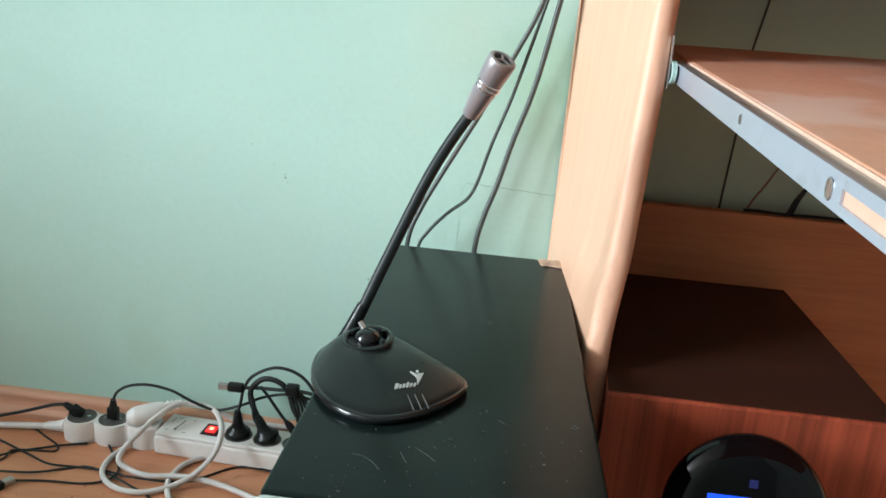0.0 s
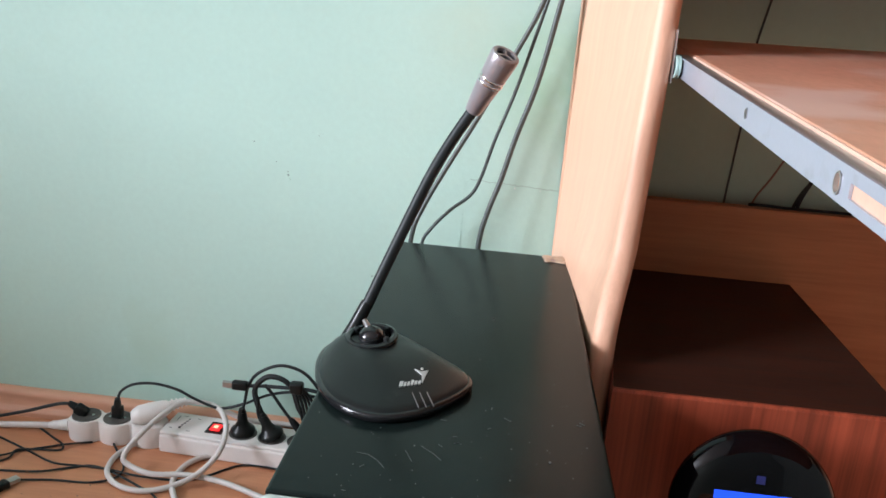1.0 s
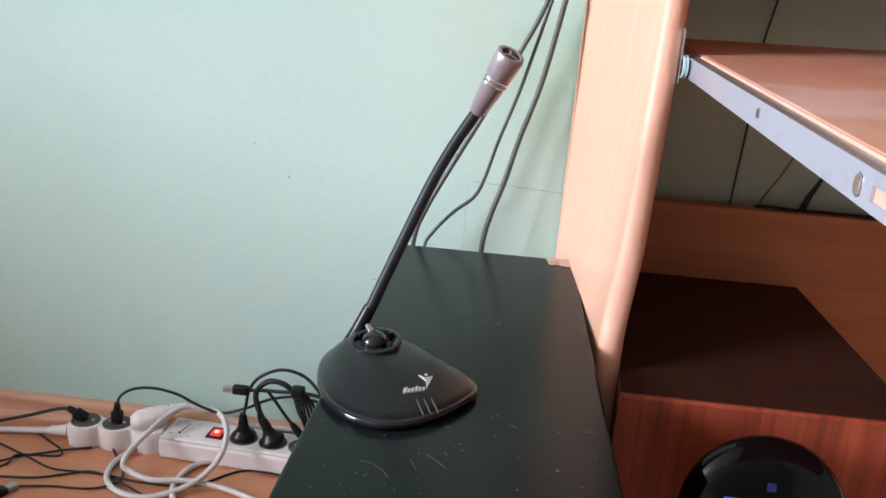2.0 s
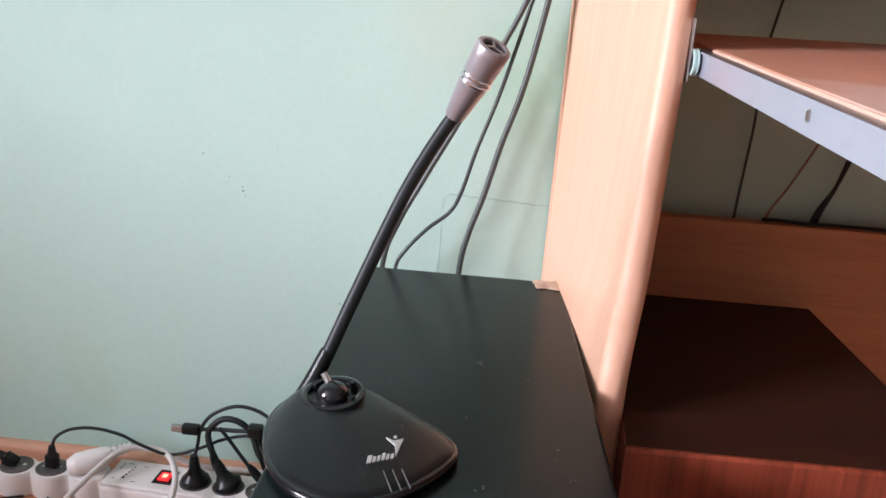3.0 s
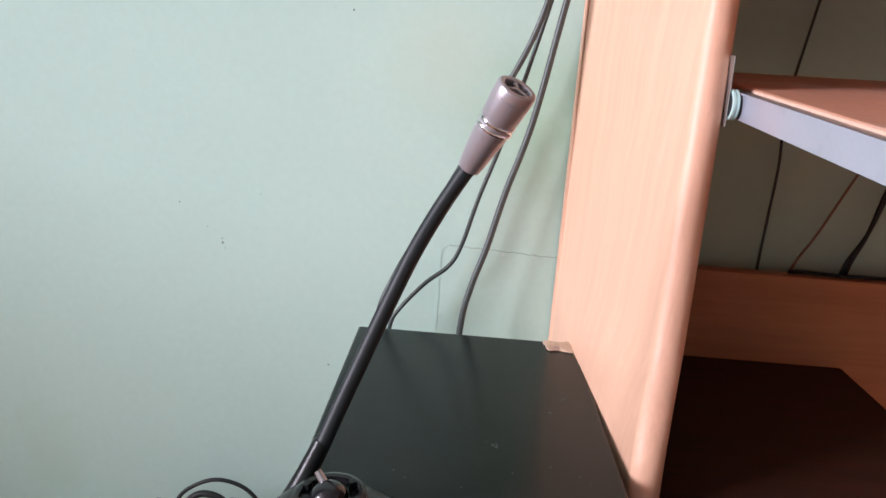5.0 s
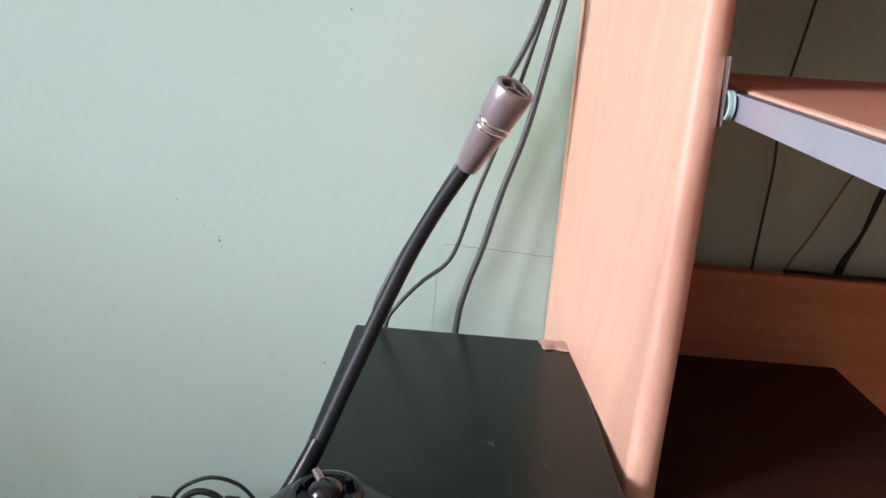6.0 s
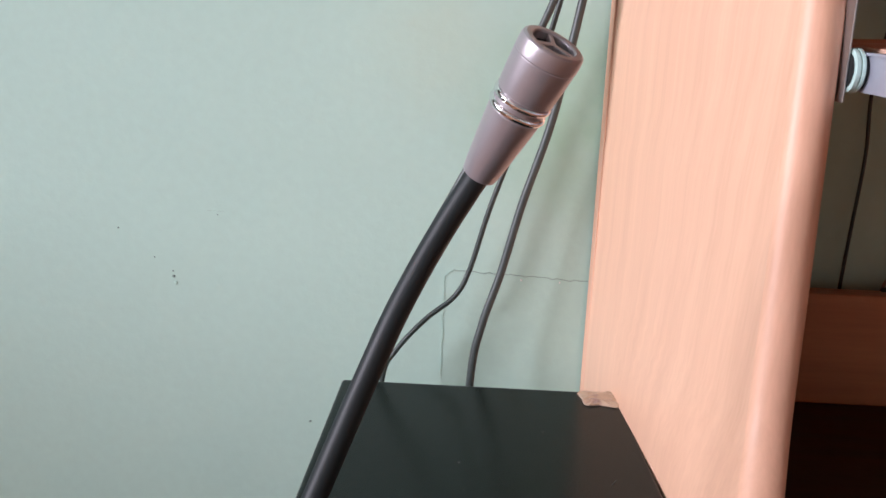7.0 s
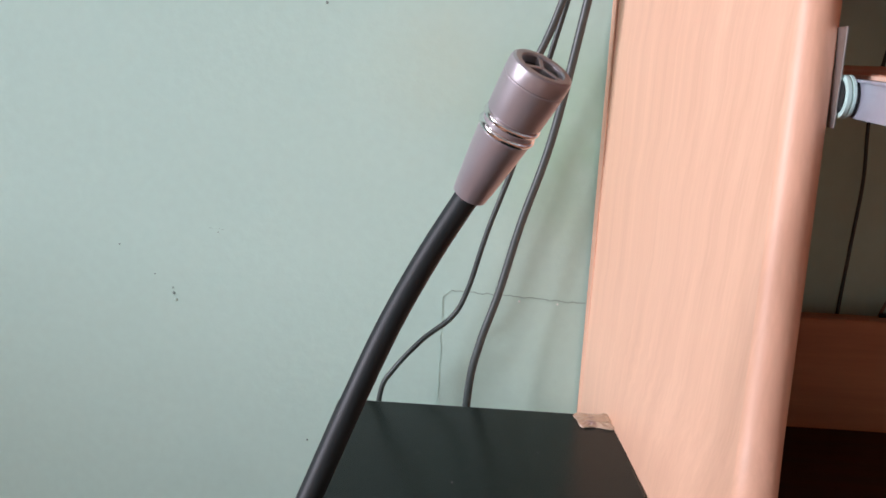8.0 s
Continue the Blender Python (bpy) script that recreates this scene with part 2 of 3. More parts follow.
# ---- the room ----
X0, X1, Y0, ZC = -4.2, 1.8, -4.4, 2.7
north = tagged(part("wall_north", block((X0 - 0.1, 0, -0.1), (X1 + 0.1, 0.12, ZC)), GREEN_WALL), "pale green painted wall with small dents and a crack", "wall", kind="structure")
tagged(part("floor", block((X0 - 0.1, Y0 - 0.1, -0.1), (X1 + 0.1, 0, 0)), FLOOR_WOOD), "orange-brown wood laminate floor", "floor", kind="structure")
tagged(part("ceiling", block((X0 - 0.1, Y0 - 0.1, ZC), (X1 + 0.1, 0.12, ZC + 0.1)), CEILING_PAINT), "plain white ceiling", "ceiling", kind="structure")
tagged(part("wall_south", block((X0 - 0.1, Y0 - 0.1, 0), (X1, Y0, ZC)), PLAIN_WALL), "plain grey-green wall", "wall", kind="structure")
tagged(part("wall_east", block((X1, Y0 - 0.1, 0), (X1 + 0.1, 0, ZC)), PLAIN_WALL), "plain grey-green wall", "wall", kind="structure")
WY0, WY1, WZ0, WZ1 = -3.15, -1.55, 1.05, 2.45
bm = block((X0 - 0.1, Y0, 0), (X0, WY0, ZC))
block((X0 - 0.1, WY1, 0), (X0, 0, ZC), bm=bm)
block((X0 - 0.1, WY0, 0), (X0, WY1, WZ0), bm=bm)
block((X0 - 0.1, WY0, WZ1), (X0, WY1, ZC), bm=bm)
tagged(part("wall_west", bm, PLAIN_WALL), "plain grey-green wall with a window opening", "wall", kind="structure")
window = tagged(new("window_1"), "white window with two panes", "window", kind="structure")
bm = block((X0 - 0.08, WY0, WZ0), (X0 - 0.03, WY0 + 0.05, WZ1), 0.004)
for lo, hi in (((WY1 - 0.05, WZ0), (WY1, WZ1)), ((WY0 + 0.052, WZ0), (WY1 - 0.052, WZ0 + 0.05)), ((WY0 + 0.052, WZ1 - 0.05), (WY1 - 0.052, WZ1)),
               ((-2.38, WZ0 + 0.052), (-2.32, WZ1 - 0.052))):
    block((X0 - 0.08, lo[0], lo[1]), (X0 - 0.03, hi[0], hi[1]), 0.004, bm=bm)
part("window_frame", bm, WHITE_PLASTIC, window)

# unseen pier and low wall, added to block window light on the left
tagged(part("shade_pier", block((-1.72, -0.53, 0), (-1.60, 0, ZC)), PLAIN_WALL), "unseen pier added to shade the green wall's left side", "wall", kind="structure")
tagged(part("shade_low_wall", block((-1.70, -2.2, 0), (-1.60, -0.532, 0.615)), PLAIN_WALL), "unseen low wall added to shade the floor and lower wall", "wall", kind="structure")

# skirting: a board with a rounded top and a lower ledge
prof = [(0, 0), (-0.019, 0), (-0.019, 0.005), (-0.0175, 0.0085), (-0.0125, 0.0105), (-0.0115, 0.012), (-0.0108, 0.0215), (-0.0112, 0.0235), (-0.0108, 0.027), (-0.0085, 0.0305), (-0.004, 0.032), (0, 0.032)]
bm = bmesh.new()
ends = [[bm.verts.new((x, y - 0.0005, z)) for y, z in prof] for x in (X0, -0.02)]
for k in range(len(prof)):
    bm.faces.new((ends[0][k], ends[0][(k + 1) % len(prof)], ends[1][(k + 1) % len(prof)], ends[1][k]))
bm.faces.new(ends[0])
bm.faces.new(ends[1][::-1])
smooth(tagged(part("baseboard", bm, SKIRT_WOOD), "light wood-look skirting board along the wall", "skirting", kind="structure"), 50)

# cracks, dents and chips in the paint
L = (0, -0.0003, 0)
part("crack", ribbon(jagged((-0.112, -0.0002, 0.353), (0.0, -0.0002, 0.348), 34, 0.0008, 3), 0.00045, L), CRACK, north)
part("hairline_crack", ribbon(jagged((-0.112, -0.0002, 0.353), (-0.1185, -0.0002, 0.347), 5, 0.0004, 4) + jagged((-0.1185, -0.0002, 0.347), (-0.118, -0.0002, 0.27), 18, 0.0007, 5), 0.00012, L), HAIRLINE, north)
for k, (x, z, r) in enumerate(((-0.319, 0.338, 0.0016), (-0.3175, 0.333, 0.002), (-0.3195, 0.342, 0.0009), (-0.217, 0.227, 0.0013), (-0.208, 0.552, 0.0013), (-0.359, 0.373, 0.001),
                               (-0.333, 0.352, 0.0008), (-0.285, 0.386, 0.0007), (-0.062, 0.3475, 0.0012), (-0.034, 0.347, 0.001))):
    part("paint_chip", lathe([(r * 0.75, 0.0001), (r * 0.5, 0.0005), (r * 0.15, 0.0006)], Matrix.Translation((x, 0, z)) @ pose(0, 0, 0, 90), 9), PLASTER if k in (8, 9) else HAIRLINE if k == 1 else CRACK, north)
part("paint_scratch", ribbon(jagged((-0.292, -0.0002, 0.389), (-0.280, -0.0002, 0.3885), 6, 0.0004, 9), 0.0004, L), HAIRLINE, north)

# ---- desk ----
desk = thing("desk", (0.3, -0.2, 0), "beech laminate desk with a rounded side panel", "desk")
A = Vector((-0.0125, -0.003))
TH = 0.0189


def panel_plan(z):
    """Plan of the side panel at a height, its front leaning back a little above a foot widened to hide a shaded gap:
    the front corner, the way along it and the way across it.
    """
    b = Vector((0.0252 + 0.062 * (z - 0.45), -0.2450 + 0.180 * (z - 0.45)))
    # foot shape added to meet the case, so no shadowed wedge shows between
    foot = min(1.0, max(0.0, (0.370 - z) / 0.074))
    b = b.lerp(Vector((0.0080, -0.2960)), foot * foot * (3 - 2 * foot))
    d = (b - A).normalized()
    return b, d, Vector((-d.y, d.x))


def upright(outline, z0, z1, bm=None):
    return loft([[(p.x, p.y, z) for p in outline] for z in (z0, z1)], bm)


def panel_body(z):
    b, d, n = panel_plan(z)
    return [(p.x, p.y, z) for p in (A, b - d * 0.00004, b - d * 0.00004 + n * TH, A + n * TH)]


def panel_nose(z):
    """The half round front of the panel, with a fine step where it meets the flat side."""
    b, d, n = panel_plan(z)
    mid = b + n * TH / 2
    pts = [b - n * 0.0003] + [mid + (-n * math.cos(k * math.pi / 14) + d * math.sin(k * math.pi / 14) * 0.8) * (TH / 2 + 0.0003) for k in range(1, 14)] + [b + n * (TH + 0.0003)]
    return [(p.x, p.y, z) for p in pts]


LEVELS = [0, 0.15, 0.28] + [0.295 + 0.01 * k for k in range(9)] + [0.45, 0.53, 0.62]
smooth(part("side_panel", loft([panel_body(z) for z in LEVELS]), BEECH, desk), 50)
smooth(part("rounded_edge", loft([panel_nose(z) for z in LEVELS]), BEECH_EDGE, desk, "smooth rounded beech edge strip"), 50)
_, d2, n2 = panel_plan(0.45)
bm = upright([A - n2 * 0.0008 - d2 * 0.001, A + d2 * 0.008 - n2 * 0.0008, A + d2 * 0.008, A], 0, 0.62)
part("rear_edge_strip", bm, BEECH_EDGE, desk)
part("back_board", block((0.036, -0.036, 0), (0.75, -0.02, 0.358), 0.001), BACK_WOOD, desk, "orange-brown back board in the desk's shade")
part("desktop", block((-0.025, -0.40, 0.62), (0.82, -0.002, 0.645), 0.004), BEECH, desk)
part("side_panel", block((0.752, -0.36, 0), (0.772, -0.003, 0.62), 0.002), BEECH, desk)

# ---- keyboard tray on its steel runner ----
TILT = Matrix.Translation((0.055, -0.22, 0.5172)) @ pose(0, 0, 0, 2.03, -0.9, 0)
tray = thing("keyboard_tray", (0.3, -0.4, 0.5), "worn brown wooden keyboard tray pulled out on a steel runner", "keyboard tray")
bm = block((0.0102, -0.62, -0.0105), (0.62, 0.150, 0.0021), 0.0010, TILT)
part("board", bm, TRAY_WOOD, tray, "worn reddish-brown tray top with pale scuffs")
part("edge_band", block((0.0086, -0.62, -0.0095), (0.0100, 0.011, 0.0016), 0.0003, TILT), TRAY_EDGE, tray, "pale raw edge band")
bm = bmesh.new()
# upright web of the runner with two oval holes and a long slot cut through it
cuts = [(-0.2305, -0.2265, -0.0095, -0.0045), (-0.3785, -0.3725, -0.0125, -0.0045), (-0.55, -0.388, -0.0115, -0.0055)]
y = 0.006
for y0, y1, z0, z1 in cuts:
    block((0, y1, -0.0155), (0.0012, y, 0), m=TILT, bm=bm)
    block((0, y0, -0.0155), (0.0012, y1, z0), m=TILT, bm=bm)
    block((0, y0, z1), (0.0012, y1, 0), m=TILT, bm=bm)
    y = y0
block((0, -0.60, -0.0155), (0.0012, y, 0), m=TILT, bm=bm)
block((-0.0012, -0.60, -0.0008), (0.0, 0.012, 0.0004), m=TILT, bm=bm)
block((0.0012, -0.60, -0.0155), (0.0080, 0.006, -0.0143), m=TILT, bm=bm)
part("batten", block((0.0014, -0.60, -0.0141), (0.0083, 0.004, -0.0014), m=TILT), TRAY_EDGE, tray, "pale raw wood behind the runner's slots")
for y0, y1, z0, z1 in cuts[:2]:
    ring = [((y0 + y1) / 2 + (y1 - y0) / 2 * q * math.cos(a), (z0 + z1) / 2 + (z1 - z0) / 2 * q * math.sin(a), x) for q, x in ((1.22, -0.0002), (1.18, -0.0006), (1.0, -0.0006), (0.96, 0.0011)) for a in (2 * math.pi * k / 20 for k in range(20))]
    rim = bmesh.new()
    loops = [[rim.verts.new(TILT @ Vector((x, y, z))) for y, z, x in ring[20 * i:20 * i + 20]] for i in range(4)]
    for p, q in zip(loops, loops[1:] + loops[:1]):
        for k in range(20):
            rim.faces.new((p[k], p[(k + 1) % 20], q[(k + 1) % 20], q[k]))
    smooth(part("hole_rim", rim, ZINC, tray, "worn steel rim of an oval hole"), 40)
part("runner_ledge", block((0.0012, -0.60, -0.0012), (0.0084, 0.010, 0), m=TILT), ZINC, tray, "dusty grey steel ledge")
part("runner", bm, RAIL_STEEL, tray, "white-coated steel runner with holes")
bracket = thing("runner_bracket", (0.05, -0.235, 0.5), "zinc bracket plate with a teal nylon roller on the panel", "drawer bracket")
AX = Matrix.Translation((0.0487, -0.238, 0.5095)) @ pose(0, 0, 0, 0, 90, 0)
part("plate", block((0.0479, -0.2410, 0.4965), (0.0487, -0.205, 0.5375), 0.0003), ZINC, bracket)
smooth(part("roller", lathe([(0.0080, 0.0006), (0.0090, 0.0010), (0.0090, 0.0024), (0.0083, 0.0027), (0.0083, 0.0030), (0.0090, 0.0033), (0.0090, 0.0045), (0.008, 0.0049)], AX, 28), ROLLER, bracket), 30)
smooth(part("hub", lathe([(0.0072, 0.0001), (0.0072, 0.0006)], AX, 20), BLACK_RUBBER, bracket), 30)
smooth(part("washer", lathe([(0.0080, 0.0049), (0.0080, 0.0061)], AX, 24), BLACK_RUBBER, bracket), 30)

# ---- dark cherry box under the tray ----
box = thing("wooden_box", (0.14, -0.19, 0), "dark cherry-veneered wooden box on the floor under the tray", "box")
bm = block((0.0310, -0.258, 0), (0.238, -0.040, 0.278), 0.0012)
part("body", bm, CHERRY, box)
part("front_block", upright([Vector(q) for q in ((0.0225, -0.343), (0.240, -0.343), (0.240, -0.2585), (0.0310, -0.2585))], 0, 0.278), CHERRY, box, "red-brown veneered front with upright grain")
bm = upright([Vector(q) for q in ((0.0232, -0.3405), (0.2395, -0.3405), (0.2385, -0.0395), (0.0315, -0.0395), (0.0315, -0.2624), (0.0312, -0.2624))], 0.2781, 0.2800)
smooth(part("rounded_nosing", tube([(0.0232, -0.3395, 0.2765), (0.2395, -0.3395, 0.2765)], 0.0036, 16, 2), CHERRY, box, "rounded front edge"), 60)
part("top_veneer", bm, CHERRY_SHADED, box, "cherry-veneered top with the recess shade in its colour")

# ---- round glossy device with a blue screen ----
dev = thing("round_display", (0.117, -0.395, 0), "round glossy black device with a lit blue screen", "electronic device")
DM = Matrix.Translation((0.1205, -0.392, 0.2235)) @ pose(0, 0, 0, 78, 0, 0)
profile = [(0.030, -0.016), (0.048, -0.012), (0.0555, -0.004), (0.0575, 0.002), (0.0565, 0.007), (0.0530, 0.0115), (0.0470, 0.0145), (0.040, 0.0158)]
smooth(part("shell", lathe(profile, DM, 56), PIANO_BLACK, dev), 40)
part("screen", block((-0.030, -0.030, 0.0159), (0.030, 0.0165, 0.0163), 0.0, DM), BLUE_SCREEN, dev, "bright blue screen")
part("indicator", block((-0.003, 0.0235, 0.0159), (0.003, 0.0292, 0.0162), 0.0, DM), BLUE_DIM, dev, "dim blue square mark")
smooth(part("stem", lathe([(0.012, 0.012), (0.009, 0.03), (0.009, 0.19)], Matrix.Translation((0.1205, -0.388, 0)), 20), BLACK_GLOSS, dev), 40)
smooth(part("foot", lathe([(0.045, 0.0), (0.046, 0.004), (0.04, 0.010), (0.012, 0.013)], Matrix.Translation((0.1205, -0.388, 0)), 32), BLACK_GLOSS, dev), 40)

# ---- computer case ----
case = thing("computer_case", (-0.09, -0.32, 0), "dark green-black steel computer case with scratches, on the floor", "computer case")
bm = block((-0.1795, -0.5515, 0.010), (-0.0015, -0.0875, 0.300), 0.0022, segments=3)
for v in bm.verts:
    v.co.x += 0.016 * (-0.0875 - v.co.y) * (v.co.x > -0.09)
part("cover", bm, CASE_PAINT, case)
part("front_bezel", block((-0.181, -0.578, 0.008), (0.0070, -0.5520, 0.3005), 0.005, segments=3), CASE_FRONT, case, "pale grey-green plastic front")
part("rear_frame", block((-0.176, -0.0872, 0.014), (-0.005, -0.0850, 0.295), 0.0005), ZINC, case)
for fx, fy in ((-0.165, -0.53), (-0.017, -0.53), (-0.165, -0.11), (-0.017, -0.11)):
    part("foot", lathe([(0.009, 0), (0.010, 0.003), (0.010, 0.0102)], Matrix.Translation((fx, fy, 0)), 16), BLACK_RUBBER, case)
U = (0, 0, 0.0003)
rs = random.Random(11)
worn = [[(-0.140, -0.505), (-0.133, -0.506), (-0.127, -0.511), (-0.122, -0.518)], [(-0.0725, -0.2795), (-0.0695, -0.2775), (-0.0690, -0.2835), (-0.0725, -0.2795)],
        [(-0.0235, -0.2065), (-0.0205, -0.2015)], [(-0.105, -0.490), (-0.097, -0.497), (-0.092, -0.503)], [(-0.113, -0.497), (-0.108, -0.508)],
        [(-0.058, -0.445), (-0.053, -0.449)], [(-0.034, -0.226), (-0.032, -0.229)]]
for k in range(10):
    x, y, a = rs.uniform(-0.165, -0.010), rs.uniform(-0.545, -0.440), rs.uniform(-0.9, 0.9)
    g = rs.uniform(0.002, 0.005)
    worn.append([(x, y), (x + 0.5 * g * math.cos(a), y - 0.55 * g * math.sin(a)), (x + g * math.cos(a), y - g * math.sin(a))])
for w in worn:
    part("scratch", ribbon([(x, y, 0.3) for x, y in w], 0.0004, U), SCRATCH, case)
bm = bmesh.new()
for k in range(150):
    x, y = rs.uniform(-0.175, -0.004), -0.09 - 0.46 * rs.random() ** 0.45
    r = rs.choice((0.0002, 0.0003, 0.0003, 0.0004, 0.0006))
    lathe([(r, 0.3), (r * 0.6, 0.3004)], Matrix.Translation((x, y, 0)), 5, bm=bm)
lathe([(0.0009, 0.3), (0.0006, 0.3008)], Matrix.Translation((-0.030, -0.492, 0)), 7, bm=bm)
tagged(part("dust", bm, DUST, case, "pale dust specks"), kind="stuff")
outline = spline([(-0.0275, -0.0925, 0), (-0.015, -0.0905, 0), (-0.0035, -0.0905, 0), (-0.0025, -0.100, 0), (-0.0055, -0.1115, 0), (-0.016, -0.1095, 0), (-0.025, -0.1105, 0), (-0.0265, -0.101, 0)], 4, True)
rt = random.Random(5)
rings = [[(p.x, p.y, 0.3003) for p in outline]]
rings.append([(p.x + rt.uniform(-0.0004, 0.0004), p.y + rt.uniform(-0.0004, 0.0004), 0.3010 + rt.uniform(0, 0.0009)) for p in outline])
rings.append([((p.x + 0.015) * 0.6 - 0.015, (p.y + 0.101) * 0.5 - 0.101, 0.3014 + rt.uniform(0, 0.0011)) for p in outline])
tagged(part("tape_scrap", loft(rings), TAPE), "crumpled brownish tape scrap on the case's rear corner", "tape")

# ---- desk microphone ----
mic = thing("desk_microphone", (-0.135, -0.405, 0.3), "black desk microphone with silver head on a gooseneck, on the case", "microphone")
plan = spline([(-0.1885, -0.384, 0), (-0.1835, -0.424, 0), (-0.1655, -0.4570, 0), (-0.1375, -0.4715, 0), (-0.1100, -0.4605, 0), (-0.0875, -0.4330, 0), (-0.0800, -0.4090, 0), (-0.0930, -0.3870, 0),
               (-0.1200, -0.3630, 0), (-0.1480, -0.3500, 0), (-0.1740, -0.3560, 0)], 6, True)
KN = Vector((-0.1532, -0.3868, 0))
mid = Vector((-0.137, -0.405, 0))


def base_ring(k, z, shrink=0.0):
    """k 0: the base's outline; 1: the round seat of the knob."""
    out = []
    for p in plan:
        q = p - (p - mid).normalized() * shrink
        c = KN + (p - KN).normalized() * 0.0172
        w = q.lerp(c, k)
        out.append((w.x, w.y, z))
    return out


smooth(part("base_rim", loft([base_ring(0, 0.3001, 0.002), base_ring(0, 0.3018), base_ring(0, 0.3046), base_ring(0, 0.3060, 0.0010), base_ring(0, 0.3063, 0.003)]), BLACK_GLOSS, mic, "glossy black rim"), 60)
hump = [base_ring(0, 0.3050, 0.0022)] + [base_ring(k, 0.3065 + 0.0125 * math.sin(k * 1.5) ** 1.0, 0.0024) for k in (0.02, 0.1, 0.22, 0.36, 0.5, 0.66, 0.82, 1.0)]
smooth(part("base", loft(hump), BLACK_PLASTIC, mic, "dusty matt black plastic base"), 60)
KM = Matrix.Translation((KN.x, KN.y, 0.3182)) @ pose(0, 0, 0, 6, -5, 0)
smooth(part("knob_ring", lathe([(0.0172, -0.002), (0.0184, 0.0012), (0.0180, 0.0034), (0.0160, 0.0042), (0.0142, 0.0036), (0.0134, 0.0010)], KM, 40), BLACK_GLOSS, mic), 30)
bm = lathe([(0.0092 * math.cos(a), 0.0020 + 0.0075 * math.sin(a)) for a in (0, 0.25, 0.5, 0.75, 1.0, 1.25, 1.5)], KM, 28)
ball = smooth(part("ball", bm, BLACK_GLOSS, mic, "glossy black ball joint"), 50)
for q, r0 in ((-0.5, 0.0130), (0.7, 0.0130), (2.6, 0.0130)):
    part("clip", block((r0 - 0.0014, -0.0016, 0.001), (r0 + 0.0018, 0.0016, 0.0052), 0.0004, KM @ pose(0, 0, 0, 0, 0, math.degrees(q))), BLACK_PLASTIC, mic)
smooth(part("top_seam", tube([(-0.1395, -0.3925, 0.3172), (-0.1230, -0.3990, 0.3128), (-0.1050, -0.4040, 0.3098), (-0.0900, -0.4075, 0.3076)], [0.0004, 0.0010, 0.0012, 0.0004], 8, 6), BLACK_PLASTIC, mic), 60)
tip = Vector((-0.1602, -0.3812, 0.3300))
smooth(part("switch_lever", tube([(-0.1545, -0.3848, 0.3220), (-0.1565, -0.3832, 0.3250), tip], [0.0023, 0.0021, 0.0017], 12, 4), ZINC, mic, "small shiny lever"), 60)
NECK = [(-0.1625, -0.3610, 0.3310), (-0.1535, -0.3540, 0.3550), (-0.1440, -0.3470, 0.3795), (-0.1340, -0.3400, 0.4050), (-0.1235, -0.3340, 0.4300), (-0.1118, -0.3290, 0.4530), (-0.0990, -0.3265, 0.4750)]
smooth(part("gooseneck", tube(NECK, 0.0042, 16, 10), BLACK_RUBBER, mic), 60)
smooth(part("collar", tube([(-0.1745, -0.3690, 0.3060), (-0.1690, -0.3645, 0.3175), (-0.1618, -0.3600, 0.3345)], [0.0060, 0.0054, 0.0046], 18, 6), BLACK_PLASTIC, mic), 40)
part("collar_tab", block((-0.0008, -0.006, 0), (0.0008, -0.004, 0.005), 0.0003, along((-0.1665, -0.3625, 0.327), (-0.163, -0.36, 0.3345))), CHROME, mic)
HM = along((-0.0995, -0.3260, 0.4735), (-0.0785, -0.3440, 0.5180)) @ Matrix.Diagonal((0.97, 0.97, 1.05, 1.0))
smooth(part("head", lathe([(0.0046, -0.0005), (0.0060, 0.0), (0.0068, 0.005), (0.0081, 0.015), (0.0091, 0.0235), (0.0089, 0.0238), (0.0089, 0.0296), (0.0095, 0.0300), (0.0101, 0.037), (0.0104, 0.0415), (0.01025, 0.0418),
                           (0.0105, 0.0422), (0.0105, 0.0456), (0.0102, 0.0466), (0.0094, 0.0471), (0.0076, 0.0471), (0.0071, 0.0466), (0.0068, 0.0440)], HM, 40), SILVER, mic, "satin silver microphone head"), 28)
for h in (0.0250, 0.0284):
    smooth(part("chrome_ring", lathe([(0.0088, h - 0.0012), (0.0096, h - 0.0008), (0.0099, h), (0.0097, h + 0.0007), (0.0088, h + 0.0011)], HM, 36), CHROME, mic), 60)
smooth(part("mesh_disc", lathe([(0.0070, 0.0442), (0.0066, 0.0446)], HM, 24), BLACK_PLASTIC, mic, "dark recessed grille"), 40)
for q in (80, 200, 320):
    part("grille_spoke", block((-0.0009, 0.0, 0.0448), (0.0009, 0.0072, 0.0466), 0.0003, HM @ pose(0, 0, 0, 0, 0, q)), SILVER, mic)


def on_base(x, y):
    """Height of the base's hump at a place of its front."""
    p = Vector((x, y, 0)) - KN
    best = min(plan, key=lambda q: -((q - KN).normalized().dot(p.normalized())))
    reach = max(0.02, (best - KN).length - 0.0024)
    k = max(0.02, min(1, 1 - (p.length - 0.0185) / (reach - 0.0185)))
    return 0.3065 + 0.0125 * math.sin(k * 1.5) + 0.0004


def printed(name, corners, material):
    bm = bmesh.new()
    top = [bm.verts.new((x, y, on_base(x, y) + 0.0003)) for x, y in corners]
    low = [bm.verts.new((x, y, on_base(x, y) - 0.0006)) for x, y in corners]
    bm.faces.new(top)
    n = len(top)
    for i in range(n):
        bm.faces.new((low[i], low[(i + 1) % n], top[(i + 1) % n], top[i]))
    part(name, bm, material, mic)


def text_at(u, v):
    """A place on the base: u along the row of print, v up it."""
    return (-0.1255 + 0.0130 * u, -0.4435 + 0.0085 * u + v)


